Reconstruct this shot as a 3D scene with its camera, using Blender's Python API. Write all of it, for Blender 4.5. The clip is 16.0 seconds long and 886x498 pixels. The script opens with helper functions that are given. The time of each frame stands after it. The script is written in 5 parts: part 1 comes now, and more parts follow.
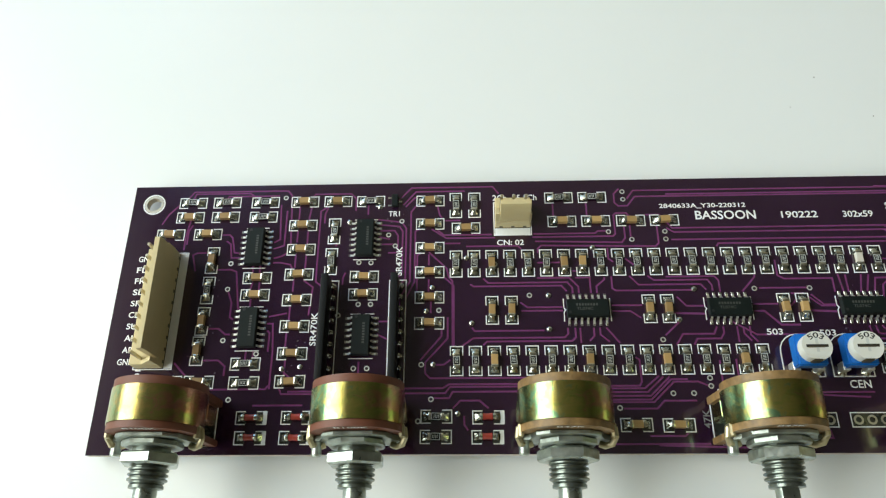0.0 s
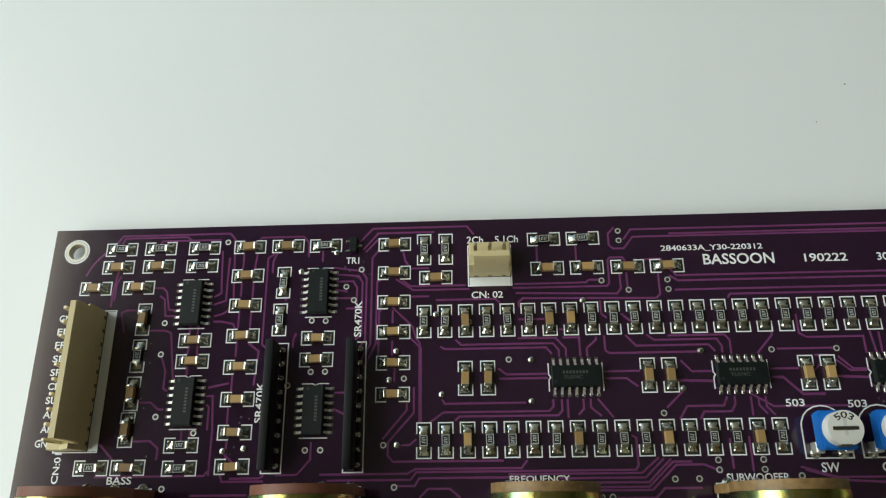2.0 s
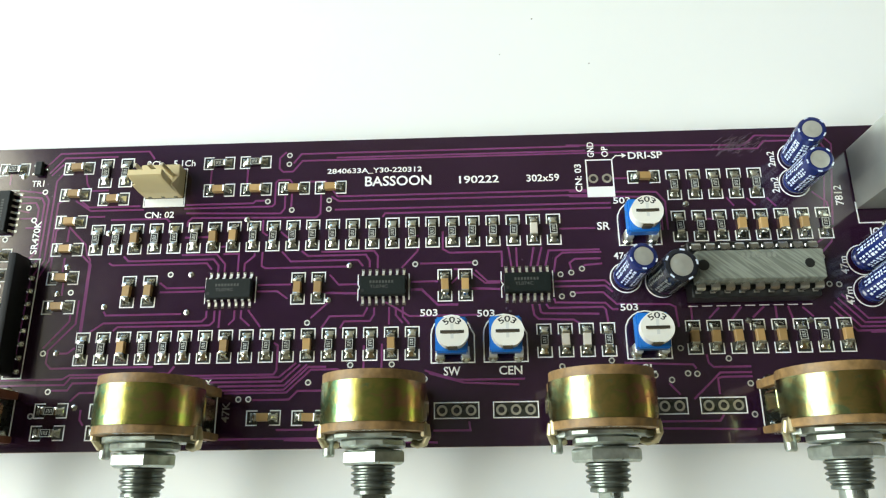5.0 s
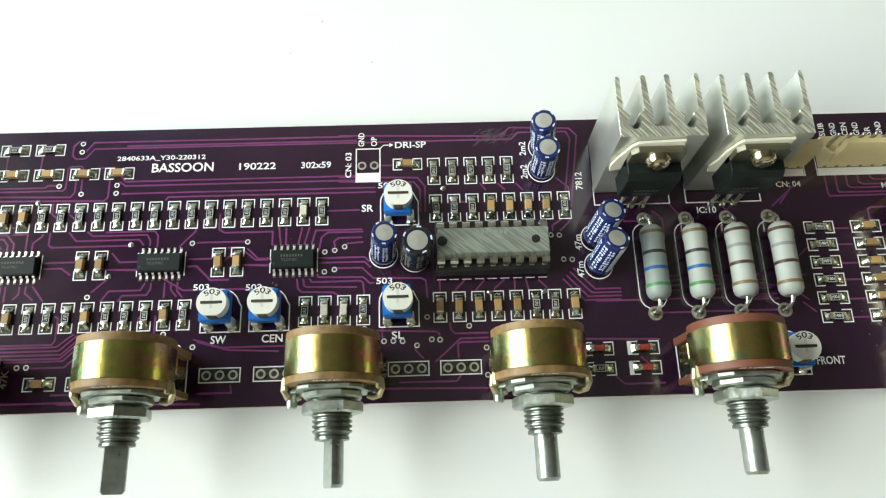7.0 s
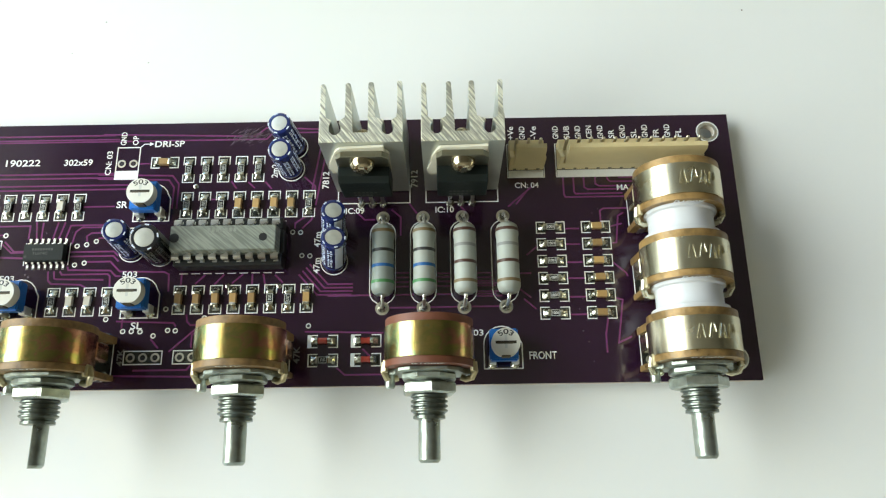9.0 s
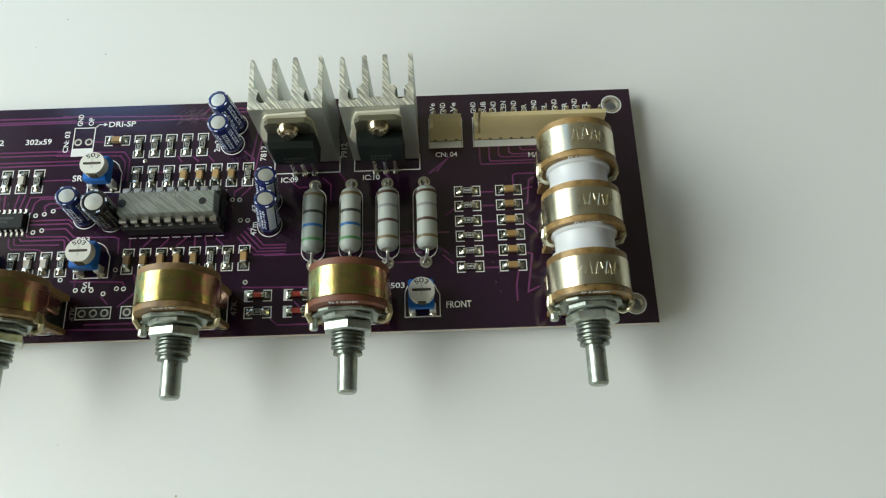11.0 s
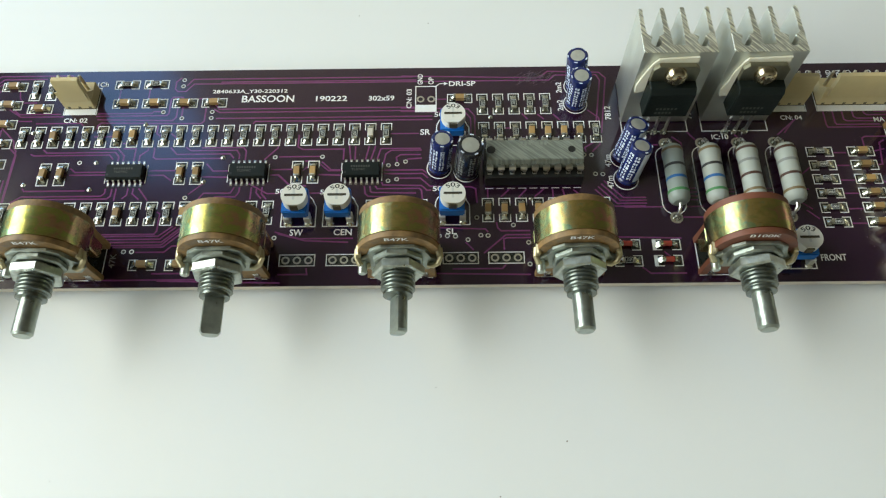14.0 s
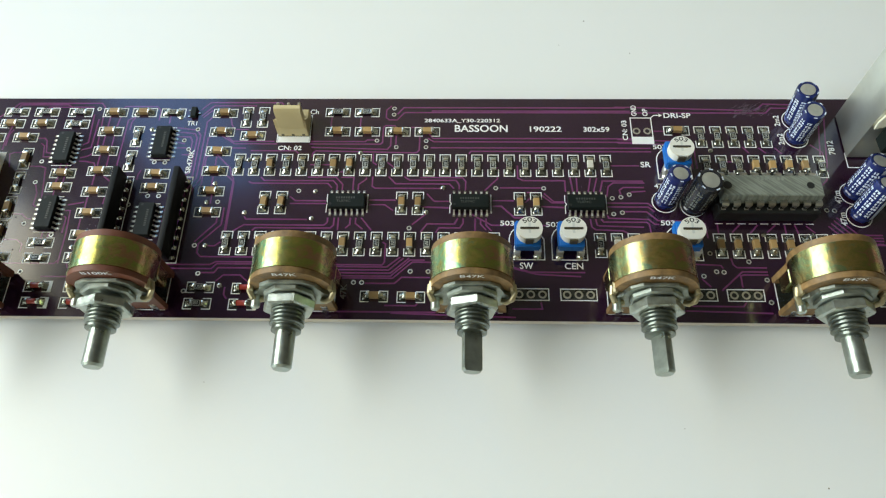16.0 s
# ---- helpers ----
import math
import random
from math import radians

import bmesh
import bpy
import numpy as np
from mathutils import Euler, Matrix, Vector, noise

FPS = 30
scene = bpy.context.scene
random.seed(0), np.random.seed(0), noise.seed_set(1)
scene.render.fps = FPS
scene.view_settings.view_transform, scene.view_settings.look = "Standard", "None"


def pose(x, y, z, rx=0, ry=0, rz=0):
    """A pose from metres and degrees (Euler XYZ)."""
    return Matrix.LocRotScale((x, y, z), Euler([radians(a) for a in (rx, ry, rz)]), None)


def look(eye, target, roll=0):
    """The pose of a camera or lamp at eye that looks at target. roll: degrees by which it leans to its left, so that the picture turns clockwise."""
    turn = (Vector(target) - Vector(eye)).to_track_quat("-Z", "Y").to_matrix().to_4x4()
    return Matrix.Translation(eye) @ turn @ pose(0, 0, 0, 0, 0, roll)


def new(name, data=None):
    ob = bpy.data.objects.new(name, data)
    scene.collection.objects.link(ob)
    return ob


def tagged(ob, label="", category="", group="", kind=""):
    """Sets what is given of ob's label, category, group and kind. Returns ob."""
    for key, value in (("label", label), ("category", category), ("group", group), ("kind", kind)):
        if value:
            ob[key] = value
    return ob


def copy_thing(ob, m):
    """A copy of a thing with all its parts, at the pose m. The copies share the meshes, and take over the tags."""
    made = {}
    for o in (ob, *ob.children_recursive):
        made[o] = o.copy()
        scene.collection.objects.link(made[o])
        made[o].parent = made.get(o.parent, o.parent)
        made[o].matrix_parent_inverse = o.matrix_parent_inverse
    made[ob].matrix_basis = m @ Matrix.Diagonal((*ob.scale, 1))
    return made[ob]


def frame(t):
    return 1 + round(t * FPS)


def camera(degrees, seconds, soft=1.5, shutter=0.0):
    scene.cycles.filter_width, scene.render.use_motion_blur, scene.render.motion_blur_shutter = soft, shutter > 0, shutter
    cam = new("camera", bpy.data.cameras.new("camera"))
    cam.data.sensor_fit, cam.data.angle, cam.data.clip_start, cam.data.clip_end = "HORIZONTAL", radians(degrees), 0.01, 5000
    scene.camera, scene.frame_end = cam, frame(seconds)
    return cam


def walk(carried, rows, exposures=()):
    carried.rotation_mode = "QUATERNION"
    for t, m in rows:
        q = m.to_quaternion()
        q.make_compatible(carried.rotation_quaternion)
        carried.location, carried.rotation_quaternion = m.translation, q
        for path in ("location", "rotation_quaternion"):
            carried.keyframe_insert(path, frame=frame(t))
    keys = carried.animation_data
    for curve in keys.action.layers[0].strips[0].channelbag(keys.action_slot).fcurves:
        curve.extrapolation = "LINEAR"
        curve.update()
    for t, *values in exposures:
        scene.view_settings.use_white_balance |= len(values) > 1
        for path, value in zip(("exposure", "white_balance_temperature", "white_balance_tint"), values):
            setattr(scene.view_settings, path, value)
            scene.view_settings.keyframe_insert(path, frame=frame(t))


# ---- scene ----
cam = camera(61.69, 16.0, 1.2)
PATH = [
    (0, (0.07459, -0.02249, 0.14527), (0.06933, 0.03890, 0.00851), -5.21),
    (0.5, (0.07162, -0.01934, 0.14217), (0.06567, 0.03938, 0.00427), -6.55),
    (1, (0.07159, -0.01249, 0.14060), (0.06555, 0.04343, 0.00155), -7.00),
    (1.5, (0.07552, -0.00115, 0.13785), (0.06886, 0.05265, -0.00201), -8.37),
    (2, (0.08189, 0.00553, 0.13203), (0.07495, 0.05646, -0.00889), -8.72),
    (2.5, (0.09464, 0.00972, 0.12955), (0.08762, 0.05374, -0.01368), -9.92),
    (3, (0.10439, 0.00751, 0.12767), (0.09630, 0.05110, -0.01563), -11.33),
    (3.5, (0.11891, 0.00448, 0.12614), (0.11232, 0.04814, -0.01721), -9.12),
    (3.7, (0.12480, 0.00143, 0.12563), (0.11709, 0.04805, -0.01673), -9.85),
    (5.8, (0.15449, -0.01202, 0.13620), (0.15232, 0.03499, -0.00622), -4.28),
    (6, (0.15879, -0.01380, 0.13646), (0.15763, 0.03327, -0.00595), -3.21),
    (6.5, (0.16834, -0.01563, 0.14001), (0.16945, 0.03080, -0.00262), -0.61),
    (7, (0.18177, -0.01881, 0.14237), (0.18413, 0.03006, 0.00057), 1.09),
    (7.5, (0.19583, -0.02049, 0.14306), (0.19925, 0.02830, 0.00126), 2.35),
    (8, (0.20861, -0.02201, 0.14491), (0.21180, 0.02411, 0.00221), 2.93),
    (8.5, (0.22354, -0.02249, 0.14873), (0.22388, 0.02207, 0.00550), -0.17),
    (9, (0.23923, -0.01843, 0.15084), (0.23856, 0.02602, 0.00758), -1.73),
    (9.2, (0.24636, -0.01637, 0.15201), (0.24501, 0.02757, 0.00860), -3.04),
    (11.3, (0.25599, -0.04433, 0.15993), (0.25589, 0.00786, 0.01930), -2.02),
    (11.5, (0.25202, -0.04760, 0.15884), (0.25279, 0.00532, 0.01849), -1.05),
    (12, (0.23442, -0.05445, 0.15520), (0.23554, 0.00102, 0.01583), -0.28),
    (12.5, (0.22065, -0.05911, 0.15415), (0.22107, -0.00071, 0.01599), -1.33),
    (13, (0.20447, -0.06227, 0.15375), (0.20420, -0.00024, 0.01718), -2.23),
    (13.5, (0.18767, -0.06329, 0.15202), (0.18652, 0.00087, 0.01644), -2.15),
    (14, (0.17425, -0.06311, 0.14839), (0.17302, 0.00198, 0.01325), -1.53),
    (14.5, (0.16189, -0.06233, 0.14859), (0.15818, 0.00349, 0.01385), -3.62),
    (15, (0.14621, -0.06221, 0.14894), (0.14275, 0.00646, 0.01563), -3.32),
    (15.5, (0.13286, -0.05984, 0.14753), (0.12917, 0.00854, 0.01407), -2.94),
    (16, (0.12636, -0.05856, 0.14870), (0.12179, 0.00924, 0.01498), -3.03),
]
walk(cam, [(t, look(eye, target, roll)) for t, eye, target, roll in PATH], [(0, 2.42), (0.5, 2.25), (1.0, 2.24), (1.5, 2.2), (2.0, 2.0), (2.5, 2.2), (3.0, 2.36), (3.5, 2.55), (6, 2.95), (7, 3.0), (8.5, 2.97), (9, 2.97), (11.5, 2.45), (12, 2.73), (12.5, 2.76), (13.5, 2.67), (14, 2.51), (14.5, 2.61), (15, 2.61), (15.5, 2.5), (16, 2.46)])

# ---- light ----
world = bpy.data.worlds.new("sky")
scene.world = world
world.use_nodes = True
wn = world.node_tree
sky = wn.nodes.new("ShaderNodeTexSky")
sky.sky_type, sky.sun_disc = "NISHITA", False
sky.sun_elevation, sky.sun_rotation = radians(40), radians(160)
sky.ozone_density, sky.dust_density, sky.air_density = 6.0, 0.0, 1.8
wn.links.new(sky.outputs[0], wn.nodes["Background"].inputs[0])
wn.nodes["Background"].inputs[1].default_value = 0.15


def area_lamp(name, eye, target, sx, sy, power, colour):
    data = bpy.data.lights.new(name, "AREA")
    data.shape, data.size, data.size_y, data.energy, data.color = "RECTANGLE", sx, sy, power, colour
    ob = new(name, data)
    ob.matrix_world = look(eye, target)
    return ob


# the daylight of the window beside the table
area_lamp("window_daylight", (-0.69, -0.06, 0.66), (0.15, -0.06, 0.66), 1.32, 0.88, 3.75, (1.0, 0.94, 0.66))

# ---- materials ----
MM = 0.001


def material(name, colour, rough=0.5, metal=0.0, vary=0.0, grain=400.0, bump=0.0, bump_scale=900.0, spec=0.5, coat=0.0, per_object=0.0):
    m = bpy.data.materials.new(name)
    m.use_nodes = True
    n, l = m.node_tree.nodes, m.node_tree.links
    b = n["Principled BSDF"]
    b.inputs["Base Color"].default_value = (*colour, 1)
    b.inputs["Roughness"].default_value = rough
    b.inputs["Metallic"].default_value = metal
    b.inputs["Specular IOR Level"].default_value = spec
    b.inputs["Coat Weight"].default_value = coat
    b.inputs["Coat Roughness"].default_value = 0.1
    co = n.new("ShaderNodeTexCoord")
    if vary or per_object:
        fine, broad = n.new("ShaderNodeTexNoise"), n.new("ShaderNodeTexNoise")
        fine.inputs["Scale"].default_value, broad.inputs["Scale"].default_value = grain, grain / 9
        fine.inputs["Detail"].default_value = 4
        l.new(co.outputs["Object"], fine.inputs["Vector"])
        l.new(co.outputs["Object"], broad.inputs["Vector"])
        mix = n.new("ShaderNodeMath")
        mix.operation = "ADD"
        l.new(fine.outputs[0], mix.inputs[0])
        l.new(broad.outputs[0], mix.inputs[1])
        span = n.new("ShaderNodeMapRange")
        span.inputs[1].default_value, span.inputs[2].default_value = 0.5, 1.5
        span.inputs[3].default_value, span.inputs[4].default_value = 1 - vary, 1 + vary
        l.new(mix.outputs[0], span.inputs[0])
        last = span.outputs[0]
        if per_object:
            info, each, times = n.new("ShaderNodeObjectInfo"), n.new("ShaderNodeMapRange"), n.new("ShaderNodeMath")
            each.inputs[3].default_value, each.inputs[4].default_value = 1 - per_object, 1 + per_object
            l.new(info.outputs["Random"], each.inputs[0])
            times.operation = "MULTIPLY"
            l.new(last, times.inputs[0])
            l.new(each.outputs[0], times.inputs[1])
            last = times.outputs[0]
        scale = n.new("ShaderNodeVectorMath")
        scale.operation = "SCALE"
        scale.inputs[0].default_value = colour
        l.new(last, scale.inputs["Scale"])
        l.new(scale.outputs[0], b.inputs["Base Color"])
        rr = n.new("ShaderNodeMapRange")
        rr.inputs[1].default_value, rr.inputs[2].default_value = 0.5, 1.5
        rr.inputs[3].default_value, rr.inputs[4].default_value = max(rough - vary * 0.3, 0.03), min(rough + vary * 0.3, 1)
        l.new(mix.outputs[0], rr.inputs[0])
        l.new(rr.outputs[0], b.inputs["Roughness"])
    if bump:
        tex, bp = n.new("ShaderNodeTexNoise"), n.new("ShaderNodeBump")
        tex.inputs["Scale"].default_value = bump_scale
        tex.inputs["Detail"].default_value = 3
        bp.inputs["Strength"].default_value, bp.inputs["Distance"].default_value = bump, 0.0002
        l.new(co.outputs["Object"], tex.inputs["Vector"])
        l.new(tex.outputs[0], bp.inputs["Height"])
        l.new(bp.outputs[0], b.inputs["Normal"])
    return m


def chromate(name, low, mid, high, rough=0.25):
    """Passivated zinc: bands of yellow, green and rose along the wrap, with cloudy stains; low may hold a painted
    reflection.
    """
    m = material(name, mid, rough, 1.0, bump=0.3, bump_scale=800)
    n, l = m.node_tree.nodes, m.node_tree.links
    b = n["Principled BSDF"]
    co, sep, tex, add, ramp = (n.new("ShaderNode" + k) for k in ("TexCoord", "SeparateXYZ", "TexNoise", "Math", "ValToRGB"))
    tex.inputs["Scale"].default_value, tex.inputs["Detail"].default_value = 260, 10
    tex.inputs["Roughness"].default_value, tex.inputs["Distortion"].default_value = 0.68, 1.2
    l.new(co.outputs["Object"], sep.inputs[0])
    l.new(co.outputs["Object"], tex.inputs["Vector"])
    scale = n.new("ShaderNodeMath")
    scale.operation = "MULTIPLY"
    scale.inputs[1].default_value = 34
    l.new(sep.outputs["X"], scale.inputs[0])
    add.operation = "ADD"
    l.new(scale.outputs[0], add.inputs[0])
    l.new(tex.outputs[0], add.inputs[1])
    els = ramp.color_ramp.elements
    els[0].position, els[0].color = 0.14, (*[c * 0.8 for c in mid], 1)
    els[1].position, els[1].color = 0.88, (*high, 1)
    for p, c in ((0.33, low), (0.47, mid), (0.6, (mid[0] * 0.66, mid[1] * 0.92, mid[2] * 0.8)), (0.74, (mid[0] * 1.02, mid[1] * 0.66, mid[2] * 1.25))):
        e = els.new(p)
        e.color = (*c, 1)
    l.new(add.outputs[0], ramp.inputs[0])
    l.new(ramp.outputs[0], b.inputs["Base Color"])
    return m


def scratched(name, colour, metal, rough, turn, scale, low, high, bumpy):
    """A surface with slanting scratches of uneven strength."""
    m = material(name, colour, rough, metal)
    n, l = m.node_tree.nodes, m.node_tree.links
    b = n["Principled BSDF"]
    co, mp, noise_tex, bp, ramp, broad, mul = (n.new("ShaderNode" + k) for k in ("TexCoord", "Mapping", "TexNoise", "Bump", "ValToRGB", "TexNoise", "Math"))
    spin = n.new("ShaderNodeMapping")
    spin.inputs["Rotation"].default_value = (0, 0, radians(turn))
    mp.inputs["Scale"].default_value = (scale, scale * 0.06, scale * 0.06)
    noise_tex.inputs["Scale"].default_value, noise_tex.inputs["Detail"].default_value = 1.0, 3
    broad.inputs["Scale"].default_value = 300
    l.new(co.outputs["Object"], spin.inputs[0])
    l.new(spin.outputs[0], mp.inputs[0])
    l.new(mp.outputs[0], noise_tex.inputs["Vector"])
    l.new(co.outputs["Object"], broad.inputs["Vector"])
    mul.operation = "MULTIPLY_ADD"
    mul.inputs[1].default_value, mul.inputs[2].default_value = 0.2, -0.1
    l.new(broad.outputs[0], mul.inputs[0])
    both = n.new("ShaderNodeMath")
    l.new(noise_tex.outputs[0], both.inputs[0])
    l.new(mul.outputs[0], both.inputs[1])
    els = ramp.color_ramp.elements
    els[0].position, els[1].position = 0.42, 0.6
    els[0].color, els[1].color = (*[c * low for c in colour], 1), (*[min(c * high, 1) for c in colour], 1)
    l.new(both.outputs[0], ramp.inputs[0])
    l.new(ramp.outputs[0], b.inputs["Base Color"])
    bp.inputs["Strength"].default_value, bp.inputs["Distance"].default_value = bumpy, 0.0002
    l.new(noise_tex.outputs[0], bp.inputs["Height"])
    l.new(bp.outputs[0], b.inputs["Normal"])
    return m


MASK = material("purple_solder_mask", (0.0225, 0.0074, 0.0225), 0.17, vary=0.2, grain=700, bump=0.03, spec=0.5, coat=0.8)
TRACK = material("masked_copper", (0.155, 0.039, 0.126), 0.17, vary=0.18, grain=500, coat=0.8)
EDGE = material("fibreglass_edge", (0.55, 0.5, 0.42), 0.7, vary=0.15)
SILK = material("white_ink", (0.78, 0.8, 0.78), 0.6, vary=0.06, grain=1500)
INK_PALE = material("pale_ink", (0.56, 0.58, 0.54), 0.6)
VIA_TIN = material("dull_via_tin", (0.62, 0.63, 0.58), 0.5, 0.6, vary=0.15, grain=900)
HOLE = material("dark_hole", (0.012, 0.01, 0.012), 0.6)
BARE = material("bare_pad_dark", (0.02, 0.022, 0.018), 0.28, vary=0.3, grain=900, coat=0.3)
SOLDER = material("solder", (0.56, 0.57, 0.49), 0.17, 1.0, vary=0.35, grain=1100, bump=1.0, bump_scale=900)
FLUX = material("dull_solder", (0.5, 0.48, 0.4), 0.42, 0.7, vary=0.25, grain=900, bump=0.2)
TIN = material("tinned_end", (0.72, 0.71, 0.6), 0.2, 1.0, vary=0.45, grain=1100, bump=0.8, bump_scale=900)
CHIP = material("black_chip", (0.011, 0.013, 0.012), 0.5, spec=0.3, vary=0.2, grain=900, per_object=0.2)
CERAMIC = material("tan_ceramic", (0.37, 0.235, 0.09), 0.42, vary=0.12, grain=900, per_object=0.25)
CERAMIC_PALE = material("pale_ceramic", (0.55, 0.52, 0.44), 0.4, vary=0.1, per_object=0.1)
EPOXY = material("black_epoxy", (0.006, 0.01, 0.009), 0.5, spec=0.24, vary=0.25, grain=700, bump=0.25, bump_scale=2500)
EPOXY_WORN = scratched("scuffed_grey_epoxy", (0.16, 0.176, 0.146), 0.0, 0.42, -50, 2800, 0.84, 1.4, 0.25)
SOCKET = material("black_socket_plastic", (0.012, 0.013, 0.013), 0.35, vary=0.2)
PIN_TIN = material("bright_pin_tin", (0.82, 0.82, 0.76), 0.42, 0.85, vary=0.15, grain=900)
SIP = material("black_coated_network", (0.006, 0.007, 0.007), 0.55, spec=0.22, vary=0.25, grain=700, bump=0.15)
LEAD = material("tinned_lead", (0.66, 0.66, 0.63), 0.28, 1.0, vary=0.15, grain=900)
CREAM = material("cream_nylon", (0.58, 0.48, 0.255), 0.5, vary=0.08, grain=300, bump=0.06)
PIN = material("brass_tinned_pin", (0.55, 0.5, 0.38), 0.35, 1.0, vary=0.15)
BLUE = material("blue_trimmer_plastic", (0.006, 0.14, 0.5), 0.38, vary=0.08)
DISC = material("white_rotor_plastic", (0.7, 0.7, 0.63), 0.45, vary=0.06, grain=600)
CROSS = material("screw_recess_shade", (0.035, 0.03, 0.018), 0.6, 0.3)
TAB = material("dull_tinned_tab", (0.3, 0.29, 0.22), 0.4, 1.0, vary=0.2, grain=400, bump=0.1)
SLOT = material("slot_shadow_brass", (0.12, 0.1, 0.06), 0.5, 0.4, vary=0.3)
INK_MID = material("dim_and_shaded_ink", (0.17, 0.18, 0.165), 0.6)
WORN_PRINT = material("worn_chip_print", (0.21, 0.225, 0.19), 0.6, vary=0.3, grain=1500)
INK_DIM = material("faint_laser_mark", (0.055, 0.06, 0.052), 0.6)
INK_BLACK = material("black_ink", (0.02, 0.02, 0.02), 0.6)
SLEEVE = material("blue_sleeve", (0.009, 0.017, 0.095), 0.22, vary=0.12, grain=500, coat=0.5)
SLEEVE_BLACK = material("black_sleeve", (0.012, 0.014, 0.02), 0.24, vary=0.12, grain=500, coat=0.5)
STRIPE = material("pale_sleeve_print", (0.6, 0.67, 0.78), 0.35, vary=0.1)
CAN = material("aluminium_can_top", (0.6, 0.61, 0.55), 0.42, 0.7, vary=0.22, grain=600)
ALU = material("satin_aluminium", (0.64, 0.66, 0.6), 0.42, 0.9, vary=0.14, grain=220, bump=0.12, bump_scale=500)
ALU_CUT = scratched("sawn_aluminium", (0.66, 0.66, 0.56), 0.8, 0.45, -38, 2700, 0.68, 1.5, 0.6)
PAD = material("cream_thermal_pad", (0.72, 0.69, 0.56), 0.7, vary=0.15, grain=250, bump=0.3)
GILT = material("yellow_zinc_screw", (0.52, 0.45, 0.31), 0.22, 1.0, vary=0.2, grain=500)
BODY = material("pale_resistor_lacquer", (0.345, 0.375, 0.34), 0.55, vary=0.1, grain=500, bump=0.1, bump_scale=700)
BODY_GREY = material("grey_resistor_lacquer", (0.25, 0.29, 0.265), 0.45, vary=0.08, grain=500, bump=0.1, bump_scale=700)
# the first colour's blue-green is film tint plus a painted reflection of the sky
GOLD = chromate("yellow_chromate", (0.2, 0.42, 0.24), (0.53, 0.44, 0.13), (0.3, 0.36, 0.2))
GOLD_RED = chromate("rosy_chromate", (0.28, 0.4, 0.2), (0.54, 0.39, 0.14), (0.42, 0.24, 0.16))
HOOK = material("dull_yellow_zinc", (0.46, 0.4, 0.25), 0.42, 0.9, vary=0.35, grain=500, bump=0.3, bump_scale=900)
NICKEL = material("nickel_band", (0.69, 0.65, 0.48), 0.26, 1.0, vary=0.1, grain=250, bump=0.05)
ZINC = material("die_cast_zinc", (0.46, 0.5, 0.45), 0.33, 0.95, vary=0.6, grain=520, bump=0.5, bump_scale=800)
BAKE_GOLD = material("golden_laminate", (0.25, 0.155, 0.056), 0.42, 0.3, vary=0.8, grain=700, bump=0.5, bump_scale=1200)
CAST = material("rough_cast_plate", (0.3, 0.33, 0.29), 0.42, 0.9, vary=0.6, grain=480, bump=0.6, bump_scale=700)
BUSH = material("dark_threaded_bush", (0.22, 0.245, 0.215), 0.36, 0.9, vary=0.45, grain=520, bump=0.4, bump_scale=900)
SHAFT = material("dull_shaft", (0.37, 0.41, 0.365), 0.34, 0.88, vary=0.4, grain=520, bump=0.4, bump_scale=900)
BAKE_RED = material("red_brown_laminate", (0.14, 0.045, 0.022), 0.55, vary=0.3, grain=500, bump=0.25, bump_scale=1200)
BAKE = material("brown_laminate", (0.235, 0.14, 0.052), 0.55, vary=0.75, grain=700, bump=0.5, bump_scale=1200)
WHITE_PLASTIC = material("white_acetal", (0.52, 0.535, 0.55), 0.35, vary=0.03)
GLASS_RED = material("red_glass_diode", (0.35, 0.045, 0.03), 0.2, vary=0.15, grain=900, coat=0.5)
TABLE = material("white_laminate", (0.78, 0.8, 0.775), 0.42, vary=0.025, grain=14, bump=0.02, bump_scale=300)
WALL = material("wall_paint", (0.42, 0.425, 0.42), 0.9, vary=0.04, grain=6)
FLOOR = material("floor_tiles", (0.26, 0.25, 0.23), 0.5, vary=0.1, grain=5)
HAZE = material("flux_haze", (0.06, 0.045, 0.06), 0.5, vary=0.5, grain=900)
CEIL = material("ceiling_paint", (0.27, 0.275, 0.275), 0.9, vary=0.03, grain=5)
WOOD = material("painted_wood", (0.5, 0.42, 0.32), 0.5, vary=0.1, grain=30)
DUST = material("dust_specks", (0.25, 0.22, 0.18), 0.9)
SMUDGE = material("worn_mask", (0.1, 0.075, 0.095), 0.5, vary=0.5, grain=500)
INKS = {"gold": (0.15, 0.105, 0.045), "black": (0.02, 0.02, 0.02), "blue": (0.008, 0.1, 0.3), "green": (0.05, 0.2, 0.06), "brown": (0.055, 0.022, 0.014), "silver": (0.2, 0.21, 0.2)}
INKS = {k: material(k + "_band", v, 0.45, vary=0.1) for k, v in INKS.items()}

# ---- mesh helpers, in millimetres ----


def mesh_of(name, bm, *mats, smooth=True, scale=MM):
    for v in bm.verts:
        v.co *= scale
    bmesh.ops.recalc_face_normals(bm, faces=bm.faces[:])
    me = bpy.data.meshes.new(name)
    bm.to_mesh(me)
    bm.free()
    for m in mats:
        me.materials.append(m)
    if smooth:
        me.shade_smooth()
        me.set_sharp_from_angle(angle=radians(32))
    return me


def part(name, bm, mat, parent, label="", at=(0, 0, 0), turn=0, smooth=True):
    me = bm if isinstance(bm, bpy.types.Mesh) else mesh_of(name, bm, *(mat if isinstance(mat, tuple) else (mat,)), smooth=smooth)
    ob = new(name, me)
    ob.parent = parent
    ob.matrix_basis = pose(at[0] * MM, at[1] * MM, at[2] * MM, 0, 0, turn)
    return tagged(ob, label)


